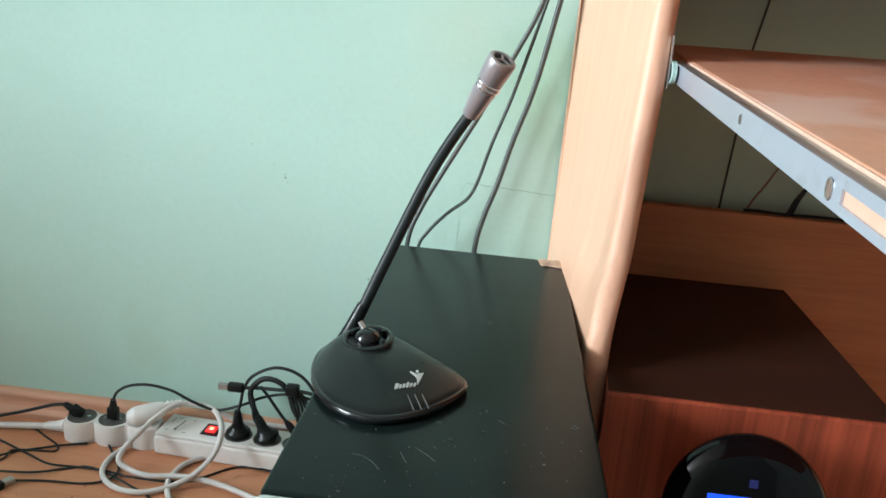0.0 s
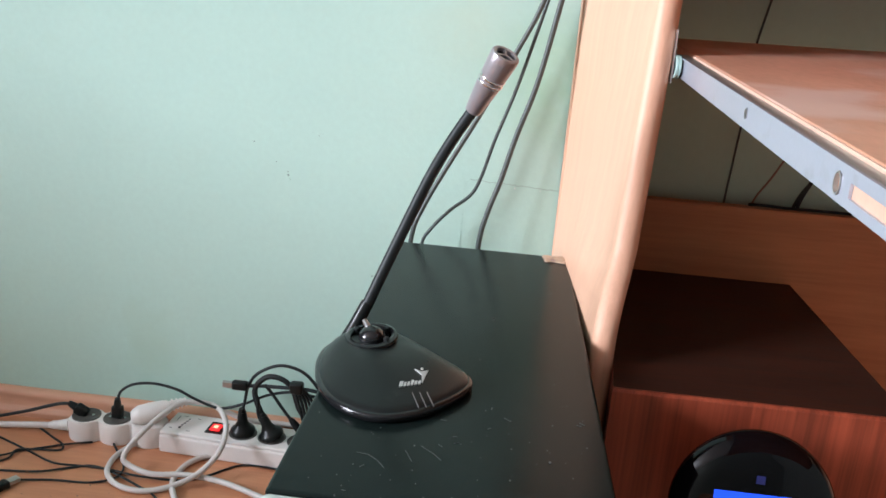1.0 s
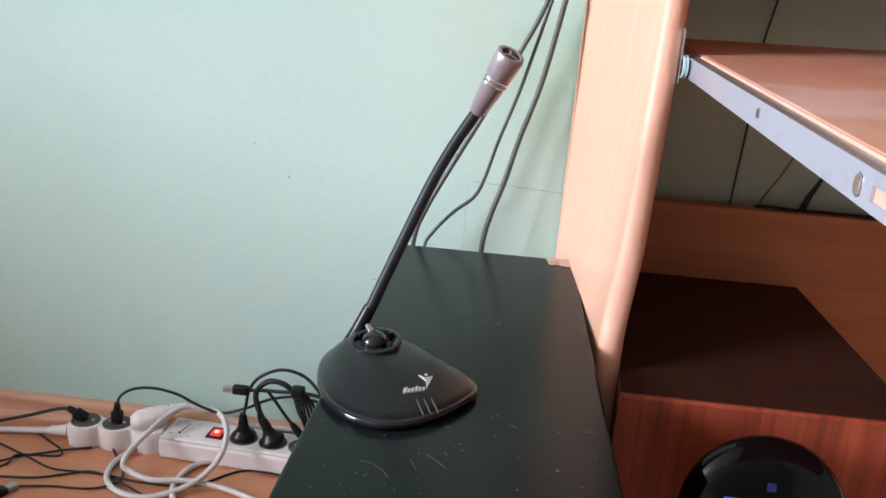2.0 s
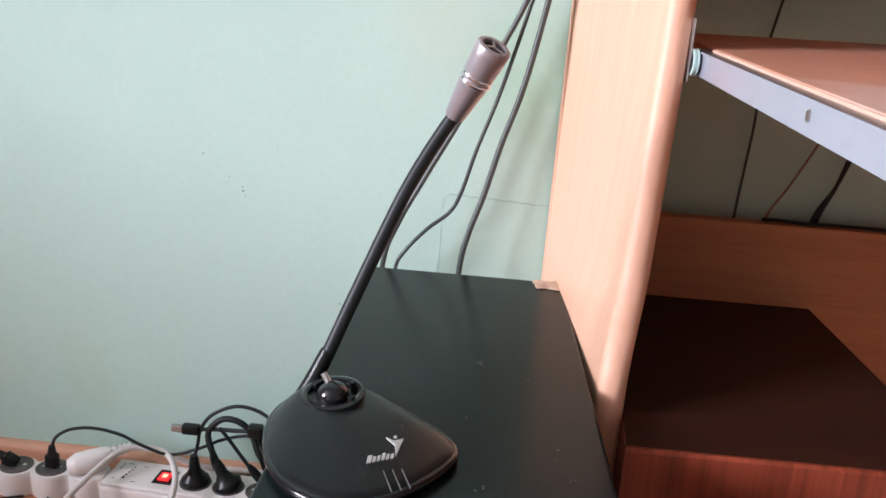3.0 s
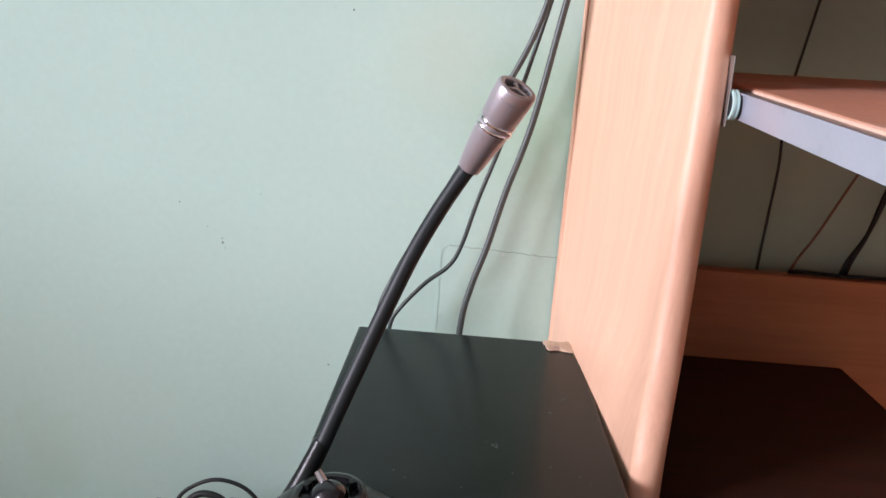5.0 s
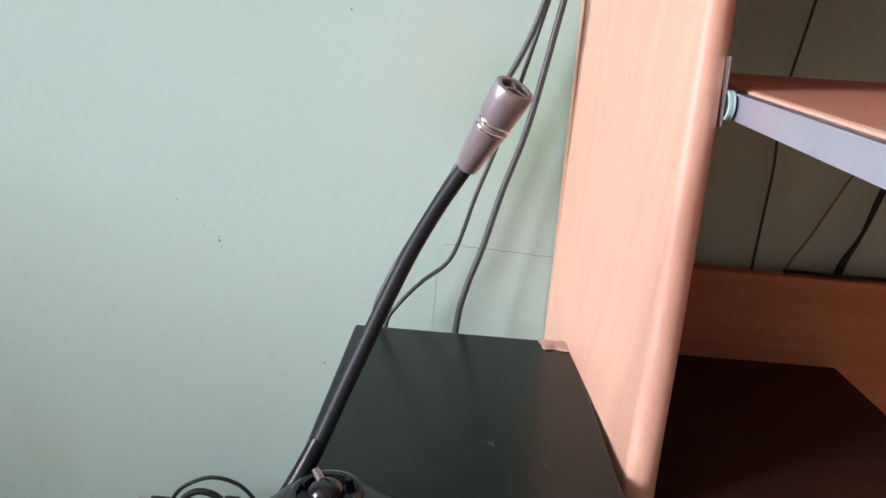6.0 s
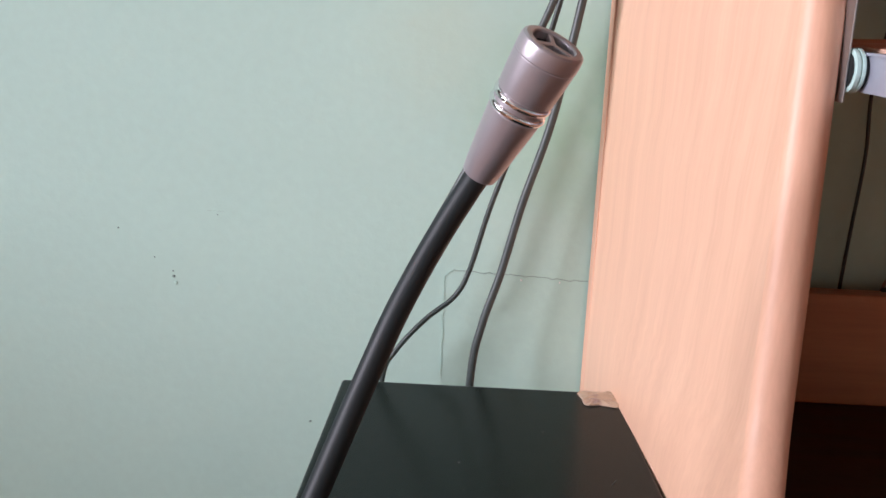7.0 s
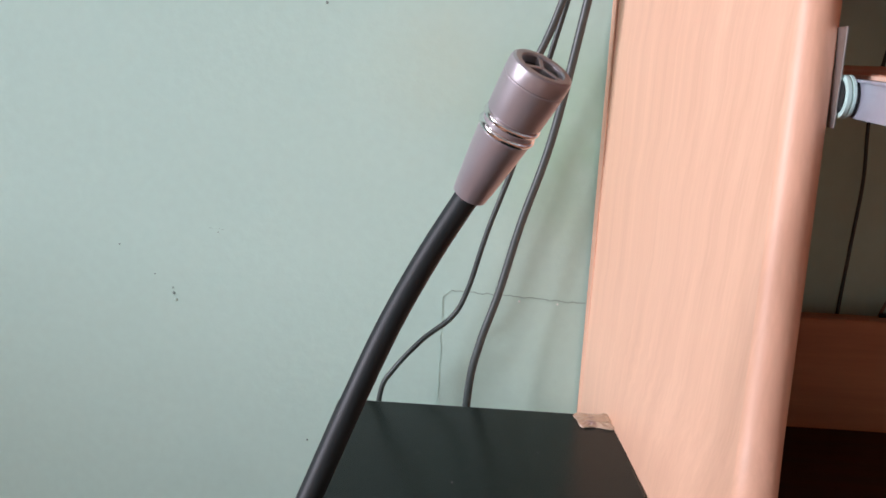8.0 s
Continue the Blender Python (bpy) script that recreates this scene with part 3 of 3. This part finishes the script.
for i in range(6):
    u, w, hgt = (0.0, 0.16, 0.0052) if i == 0 else (0.20 + (i - 1) * 0.165, 0.115, 0.0052 if i == 3 else 0.0038)
    printed("print_bar", [text_at(u, 0), text_at(u + w, 0), text_at(u + w, hgt), text_at(u, hgt)], PRINT)
printed("print_shape", [(-0.1185, -0.4210), (-0.1140, -0.4220), (-0.1096, -0.4180), (-0.1118, -0.4335), (-0.1133, -0.4250)], PRINT)
printed("print_dot", [(-0.1148, -0.4185), (-0.1138, -0.4193), (-0.1128, -0.4182), (-0.1138, -0.4170)], PRINT)
for i in range(3):
    x, y = -0.1166 + i * 0.0044, -0.4455 + i * 0.0023
    printed("groove_line", [(x, y), (x + 0.0005, y), (x + 0.0062, y - 0.0120), (x + 0.0057, y - 0.0120)], GREY_PRINT)

# ---- cables hanging down the wall behind the case ----
def cable(label, pts, radius, material, sides=10, name="cable", group=""):
    return smooth(tagged(part(name, tube(pts, radius, sides), material), label, "cable", group), 60)


cable("thick grey cable hanging behind the computer case", [(-0.016, -0.030, 0.66), (-0.0335, -0.030, 0.558), (-0.0495, -0.030, 0.470), (-0.0665, -0.030, 0.410), (-0.0785, -0.032, 0.361), (-0.0893, -0.034, 0.325), (-0.0958, -0.036, 0.288), (-0.098, -0.040, 0.2), (-0.094, -0.081, 0.13)], 0.0029, GREY_CABLE)
cable("thin dark cable with a bend behind the computer case", [(-0.022, -0.026, 0.66), (-0.0463, -0.026, 0.557), (-0.0700, -0.026, 0.463), (-0.0885, -0.026, 0.404), (-0.1000, -0.026, 0.361), (-0.1100, -0.026, 0.3405), (-0.1300, -0.026, 0.3225), (-0.1500, -0.028, 0.2990), (-0.1590, -0.030, 0.2790), (-0.1620, -0.034, 0.22), (-0.155, -0.081, 0.15)], 0.0019, DARK_CABLE)
cable("grey cable running down beside the gooseneck", [(-0.028, -0.034, 0.66), (-0.0500, -0.034, 0.557), (-0.0768, -0.034, 0.4925), (-0.1060, -0.034, 0.4310), (-0.1335, -0.040, 0.3780), (-0.1575, -0.044, 0.3290), (-0.1690, -0.048, 0.2900), (-0.172, -0.050, 0.2), (-0.170, -0.081, 0.12)], 0.0026, GREY_CABLE)

# wires in the recess behind the tray
cable("thin black wire hanging down the wall", [(0.184, -0.006, 0.618), (0.176, -0.006, 0.57), (0.166, -0.006, 0.50), (0.168, -0.006, 0.45), (0.166, -0.006, 0.40), (0.163, -0.008, 0.34), (0.160, -0.010, 0.20)], 0.0013, DARK_CABLE, 8)
cable("thin reddish wire slanting down the wall", [(0.4260, -0.007, 0.500), (0.3060, -0.007, 0.495), (0.2610, -0.007, 0.480), (0.2410, -0.007, 0.455), (0.2110, -0.008, 0.392), (0.1940, -0.010, 0.362), (0.1860, -0.012, 0.33)], 0.0011, RED_WIRE, 8)
for k in range(2):
    cable("black cable slanting down the wall", [(0.4620, -0.008, 0.490), (0.3420, -0.008, 0.488 - 0.004 * k), (0.2920 + 0.006 * k, -0.008, 0.478), (0.2675 + 0.004 * k, -0.009, 0.450), (0.2530, -0.010, 0.395), (0.2400 - 0.004 * k, -0.012, 0.36), (0.2320 - 0.004 * k, -0.012, 0.30)], 0.0018, BLACK_RUBBER, 8, group="black cables in the recess")
cable("black cable lying along the back board", [(0.185, -0.024, 0.3595), (0.20, -0.026, 0.3605), (0.225, -0.028, 0.3600), (0.26, -0.026, 0.3600), (0.32, -0.028, 0.3600), (0.42, -0.026, 0.3600)], 0.0016, BLACK_RUBBER, 8)

# ---- power strips on the floor ----
strip = thing("power_strip", (-0.505, -0.055, 0), "white three-socket extension block with round sockets", "power strip")
S1 = Matrix.Translation((-0.511, -0.044, 0)) @ pose(0, 0, 0, 0, 0, 2.5)
centres = (-0.038, 0.0, 0.040)


def lobes(scale):
    """Plan of three joined round sockets."""
    out = []
    for side in (1, -1):
        for c in (centres if side == 1 else centres[::-1]):
            for k in range(9):
                a = math.radians(145 - 13.75 * k - (0 if side == 1 else 180))
                out.append((c + 0.0225 * scale * math.cos(a), 0.0195 * scale * math.sin(a)))
    return out


bm = loft([[tuple(S1 @ Vector((x, y, z))) for x, y in lobes(s)] for s, z in ((0.93, 0.0005), (0.97, 0.004), (1.0, 0.020), (0.99, 0.025), (0.95, 0.0275), (0.80, 0.0280))])
smooth(part("body", bm, WHITE_PLASTIC, strip), 35)


def socket(m, owner, r=0.0155):
    rim = smooth(part("socket", lathe([(r + 0.0012, -0.0008), (r + 0.0012, 0.0006), (r, 0.0008), (r - 0.0008, 0.0001)], m, 28), SOCKET_DARK, owner, "dark round socket"), 40)
    for x in (-0.0085, 0.0085):
        smooth(part("contact", lathe([(0.002, 0.0), (0.002, 0.0012)], m @ Matrix.Translation((x, 0, 0)), 10), CHROME, rim), 40)


for c in centres[:2]:
    socket(S1 @ Matrix.Translation((c, 0, 0.0285)), strip)
smooth(part("cord_sleeve", tube([S1 @ Vector((-0.060, 0, 0.013)), S1 @ Vector((-0.070, -0.001, 0.012)), S1 @ Vector((-0.084, -0.002, 0.011))], [0.0080, 0.0062, 0.0040], 14, 5), WHITE_PLASTIC, strip), 50)
for k in range(4):
    smooth(part("sleeve_rib", lathe([(0.0066 - 0.0006 * k, 0), (0.0066 - 0.0006 * k, 0.0014)], along(S1 @ Vector((-0.067 - 0.004 * k, -0.001, 0.0122)), S1 @ Vector((-0.09, -0.002, 0.011))), 14), WHITE_PLASTIC, strip), 40)
cable("white mains cord leading to the extension block", [S1 @ Vector((-0.080, -0.002, 0.011)), (-0.625, -0.050, 0.008), (-0.66, -0.052, 0.005), (-0.75, -0.07, 0.0045)], 0.0039, WHITE_CORD, name="power_cable")

strip2 = thing("power_strip", (-0.33, -0.04, 0), "white extension block with a lit red switch", "power strip")
S2 = Matrix.Translation((-0.451, -0.037, 0)) @ pose(0, 0, 0, 0, 0, -3.5)
part("body", block((0, -0.026, 0.0004), (0.27, 0.026, 0.0235), 0.003, S2, segments=3), WHITE_PLASTIC, strip2)
part("lid", block((0.001, -0.0248, 0.0237), (0.269, 0.0248, 0.0280), 0.002, S2, segments=2), WHITE_PLASTIC, strip2)
sw = part("switch_frame", block((0.052, -0.0135, 0.0281), (0.073, 0.0125, 0.0290), 0.0004, S2), BLACK_PLASTIC, strip2)
part("rocker", block((0.0565, -0.009, 0.0291), (0.0685, 0.005, 0.0312), 0.0008, S2), RED_SWITCH, sw, "glowing red rocker switch")
part("rocker_lamp", block((0.060, -0.005, 0.0313), (0.065, 0.001, 0.0316), 0.0, S2), RED_CORE, sw, "bright lamp in the switch")
for x in (0.096, 0.132, 0.168, 0.204):
    socket(S2 @ Matrix.Translation((x, -0.002, 0.0283)), strip2)
for k, (x, y, w, h) in enumerate(((0.018, -0.012, 0.003, 0.004), (0.019, -0.006, 0.0025, 0.003), (0.020, -0.001, 0.0025, 0.003), (0.021, 0.004, 0.0025, 0.003), (0.022, 0.009, 0.002, 0.003), (0.008, -0.014, 0.004, 0.0008),
                                  (0.009, 0.004, 0.0008, 0.012), (0.030, -0.016, 0.005, 0.0008), (0.032, 0.014, 0.004, 0.0008), (0.013, 0.016, 0.006, 0.0008))):
    part("print_bar", block((x, y, 0.0279), (x + w, y + h, 0.0282), 0.0, S2), GREY_PRINT if k else BLACK_PLASTIC, strip2)

# ---- plugs ----
def round_plug(label, place, lean, cord, radius=0.0022, bulk=1.0):
    """A black mains plug with its cord."""
    ob = thing("mains_plug", place, label, "plug")
    m = Matrix.Translation(place) @ lean
    smooth(part("plug_body", lathe([(0.0150 * bulk, 0.0), (0.0152 * bulk, 0.004), (0.0140 * bulk, 0.006), (0.0095 * bulk, 0.0095), (0.0062 * bulk, 0.016), (0.0050 * bulk, 0.026), (0.0034, 0.032)], m, 24), BLACK_PLASTIC, ob), 45)
    for k in range(4):
        smooth(part("neck_rib", lathe([(0.0046 - 0.0002 * k, 0.0), (0.0064 * bulk - 0.0005 * k, 0.0006), (0.0046 - 0.0002 * k, 0.0013)], m @ Matrix.Translation((0, 0, 0.0185 + 0.0030 * k)), 16), BLACK_PLASTIC, ob), 50)
    smooth(part("cord", tube([m @ Vector((0, 0, 0.028))] + cord, radius, 10), BLACK_RUBBER, ob), 60)
    return ob


def slim_plug(label, place, lean, cord, radius=0.0022):
    """A slim angled black plug with its cord."""
    ob = thing("mains_plug", place, label, "plug")
    m = Matrix.Translation(place) @ lean
    bm = block((-0.0065, -0.005, 0.0), (0.0065, 0.005, 0.016), 0.0022, m, segments=3)
    smooth(part("plug_body", bm, BLACK_PLASTIC, ob), 50)
    smooth(part("plug_neck", lathe([(0.0050, 0.014), (0.0042, 0.020), (0.0032, 0.026)], m, 14), BLACK_PLASTIC, ob), 50)
    smooth(part("cord", tube([m @ Vector((0, 0, 0.024))] + cord, radius, 10), BLACK_RUBBER, ob), 60)
    return ob


p1 = S1 @ Vector((centres[0], 0, 0.0295))
slim_plug("black slim plug lying over in the extension block", p1 + Vector((0.001, 0, 0.0)), pose(0, 0, 0, 4, -58, 0), [(-0.585, -0.044, 0.038), (-0.605, -0.044, 0.031), (-0.635, -0.043, 0.020), (-0.68, -0.043, 0.008), (-0.76, -0.05, 0.003)], 0.0021)
p2 = S1 @ Vector((centres[1], 0, 0.0295))
slim_plug("black slim upright plug with an arching cord", p2, pose(0, 0, 0, 4, 4, 0), [(-0.506, -0.042, 0.064), (-0.492, -0.038, 0.0725), (-0.468, -0.036, 0.0755), (-0.440, -0.035, 0.0705), (-0.418, -0.034, 0.060), (-0.388, -0.033, 0.051), (-0.356, -0.034, 0.062), (-0.326, -0.038, 0.079), (-0.292, -0.040, 0.087), (-0.25, -0.042, 0.080)], 0.0017)
q1 = S2 @ Vector((0.096, -0.002, 0.0295))
round_plug("black round plug with a tall looping cord", q1, pose(0, 0, 0, 2, -2, 0), [(-0.3545, -0.040, 0.070), (-0.350, -0.042, 0.090), (-0.338, -0.042, 0.108), (-0.312, -0.042, 0.1205), (-0.285, -0.042, 0.115), (-0.266, -0.044, 0.097), (-0.25, -0.045, 0.07)], 0.0019, 0.97)
q2 = S2 @ Vector((0.132, -0.002, 0.0295))
round_plug("black bulky round plug leaning over", q2, pose(0, 0, 0, 0, -24, 0), [(-0.341, -0.041, 0.072), (-0.341, -0.042, 0.090), (-0.327, -0.043, 0.1045), (-0.309, -0.044, 0.104), (-0.296, -0.044, 0.092), (-0.288, -0.042, 0.066), (-0.27, -0.045, 0.045)], 0.0033, 1.0)

wp = thing("mains_plug", (-0.467, -0.05, 0.033), "white angled mains plug in the extension block", "plug")
WM = S1 @ Matrix.Translation((0.038, 0.0, 0.0285)) @ pose(0, 0, 0, 0, 0, 14)
bm = tube([(-0.019, -0.004, 0.0075), (-0.010, -0.003, 0.0085), (0.004, 0.0, 0.0105), (0.016, 0.003, 0.0140), (0.024, 0.005, 0.0165)], [0.0070, 0.0125, 0.0130, 0.0105, 0.0072], 20, 6)
for v in bm.verts:
    v.co = WM @ Vector((v.co.x, v.co.y, max(0.0004, v.co.z)))
smooth(part("plug_body", bm, WHITE_PLASTIC, wp), 50)
smooth(part("plug_neck", tube([WM @ Vector((0.012, 0.003, 0.014)), WM @ Vector((0.026, 0.006, 0.018)), WM @ Vector((0.042, 0.010, 0.020))], [0.0075, 0.0046, 0.0036], 14, 5), WHITE_PLASTIC, wp), 50)
for k in range(4):
    smooth(part("neck_rib", lathe([(0.0040, 0), (0.0072 - 0.0006 * k, 0.0004), (0.0072 - 0.0006 * k, 0.0022), (0.0040, 0.0026)], along(WM @ Vector((0.0265 + 0.0048 * k, 0.0057 + 0.0011 * k, 0.0172 + 0.0007 * k)), WM @ Vector((0.055, 0.0125, 0.0215))), 16), WHITE_PLASTIC, wp), 40)
smooth(part("cord", tube([WM @ Vector((0.040, 0.0095, 0.0197)), (-0.405, -0.024, 0.050), (-0.385, -0.020, 0.040), (-0.36, -0.0175, 0.031), (-0.33, -0.0160, 0.030), (-0.28, -0.0165, 0.030)], 0.0030, 10), WHITE_CORD, wp), 60)

# white cord of the second block, lying in loops
cable("thick white mains cord lying in loops over the floor", [(-0.448, -0.036, 0.012), (-0.472, -0.046, 0.008), (-0.488, -0.070, 0.005), (-0.4935, -0.096, 0.004), (-0.486, -0.124, 0.004), (-0.463, -0.144, 0.004), (-0.433, -0.148, 0.004), (-0.406, -0.135, 0.006),
      (-0.383, -0.118, 0.014), (-0.366, -0.098, 0.032), (-0.366, -0.074, 0.049), (-0.388, -0.034, 0.050), (-0.417, -0.024, 0.051), (-0.442, -0.039, 0.050), (-0.463, -0.086, 0.036), (-0.474, -0.108, 0.018), (-0.462, -0.114, 0.010), (-0.434, -0.122, 0.009), (-0.400, -0.115, 0.0085), (-0.359, -0.116, 0.006), (-0.315, -0.131, 0.005), (-0.25, -0.16, 0.004)], 0.0032, WHITE_CORD, 12, "power_cable")
cable("white cord end curling on the floor", [(-0.380, -0.061, 0.004), (-0.397, -0.070, 0.004), (-0.409, -0.090, 0.004), (-0.4105, -0.122, 0.004), (-0.397, -0.152, 0.004), (-0.37, -0.19, 0.004)], 0.0032, WHITE_CORD, 12, "power_cable")

# ---- tied bundle with a metal-tipped lead, behind the second block ----
usb = thing("usb_lead", (-0.33, -0.045, 0.09), "black lead with a metal-tipped connector in a tied coil", "cable")
part("connector_tip", block((-0.381, -0.0445, 0.0852), (-0.3695, -0.0395, 0.0925), 0.0005), ZINC, usb, "dull metal tip")
smooth(part("connector_grip", block((-0.3697, -0.0465, 0.0838), (-0.3505, -0.0375, 0.0948), 0.0025, segments=3), BLACK_PLASTIC, usb), 50)
smooth(part("cord", tube([(-0.353, -0.042, 0.0895), (-0.335, -0.042, 0.0915), (-0.312, -0.044, 0.0935), (-0.290, -0.046, 0.0955), (-0.268, -0.046, 0.094), (-0.24, -0.046, 0.085)], 0.0022, 10), BLACK_RUBBER, usb), 60)
smooth(part("strap", block((-0.299, -0.052, 0.0895), (-0.283, -0.040, 0.1035), 0.003, segments=3), BLACK_PLASTIC, usb, "black tie strap"), 50)
for k in range(5):
    smooth(part("coil_strand", tube([(-0.296 + 0.003 * k, -0.046, 0.097), (-0.289 + 0.004 * k, -0.048 + 0.001 * k, 0.080), (-0.285 + 0.0045 * k, -0.047, 0.064), (-0.280 + 0.005 * k, -0.046, 0.050), (-0.262, -0.046, 0.036)], 0.0017, 8), BLACK_RUBBER, usb), 60)
smooth(part("inner_loop", tube([(-0.342, -0.046, 0.086), (-0.337, -0.047, 0.074), (-0.336, -0.048, 0.060), (-0.333, -0.047, 0.049)], 0.0024, 8), BLACK_RUBBER, usb), 60)
smooth(part("slanting_lead", tube([(-0.330, -0.043, 0.0945), (-0.320, -0.044, 0.083), (-0.310, -0.045, 0.070), (-0.302, -0.046, 0.060), (-0.296, -0.046, 0.053)], 0.0019, 10), BLACK_RUBBER, usb), 60)
smooth(part("lead_connector", tube([(-0.298, -0.046, 0.0555), (-0.294, -0.046, 0.0505), (-0.288, -0.046, 0.043), (-0.283, -0.046, 0.037)], [0.0024, 0.0042, 0.0048, 0.0040], 14, 5), BLACK_PLASTIC, usb), 50)

# ---- thin wires on the floor ----
FLOOR_WIRES = [
    [(-0.70, -0.055), (-0.653, -0.049), (-0.624, -0.038), (-0.586, -0.060), (-0.564, -0.077), (-0.563, -0.086), (-0.590, -0.090), (-0.608, -0.099), (-0.612, -0.119), (-0.66, -0.15)],
    [(-0.68, -0.06), (-0.636, -0.077), (-0.593, -0.096), (-0.555, -0.115), (-0.526, -0.112), (-0.492, -0.112), (-0.448, -0.121), (-0.393, -0.113), (-0.348, -0.072), (-0.30, -0.075)],
    [(-0.65, -0.145), (-0.598, -0.138), (-0.560, -0.135), (-0.531, -0.117), (-0.511, -0.109), (-0.482, -0.120), (-0.444, -0.137), (-0.419, -0.152), (-0.38, -0.20)],
    [(-0.64, -0.125), (-0.615, -0.111), (-0.604, -0.096), (-0.581, -0.083), (-0.560, -0.075), (-0.535, -0.061)],
    [(-0.577, -0.156), (-0.541, -0.145), (-0.498, -0.141), (-0.474, -0.129), (-0.476, -0.105), (-0.492, -0.082), (-0.51, -0.060)]]
for k, w in enumerate(FLOOR_WIRES):
    cable("thin black wire lying on the floor", [(x, y, 0.0016 + 0.0020 * ((i + k) % 3 == 1)) for i, (x, y) in enumerate(w)], 0.0013, BLACK_RUBBER, 8, "floor_wire", "wires on the floor")
jack = thing("usb_plug", (-0.582, -0.165, 0), "small black connector with a metal tip on the floor", "plug")
JM = Matrix.Translation((-0.577, -0.160, 0)) @ pose(0, 0, 0, 0, 0, -118)
part("grip", block((0.004, -0.006, 0.0003), (0.032, 0.006, 0.0085), 0.002, JM), BLACK_PLASTIC, jack)
part("tip", block((-0.008, -0.0045, 0.002), (0.0038, 0.0045, 0.0068), 0.0004, JM), ZINC, jack)
bm = bmesh.new()
rc = random.Random(8)
for k in range(40):
    r = rc.choice((0.0004, 0.0006, 0.0009))
    lathe([(r, 0.0), (r * 0.6, r * 0.8)], Matrix.Translation((rc.uniform(-0.66, -0.30), rc.uniform(-0.22, -0.09), 0)), 6, bm=bm)
tagged(part("floor_crumbs", bm, SOCKET_DARK), "dark crumbs scattered on the floor", "crumbs", kind="stuff")
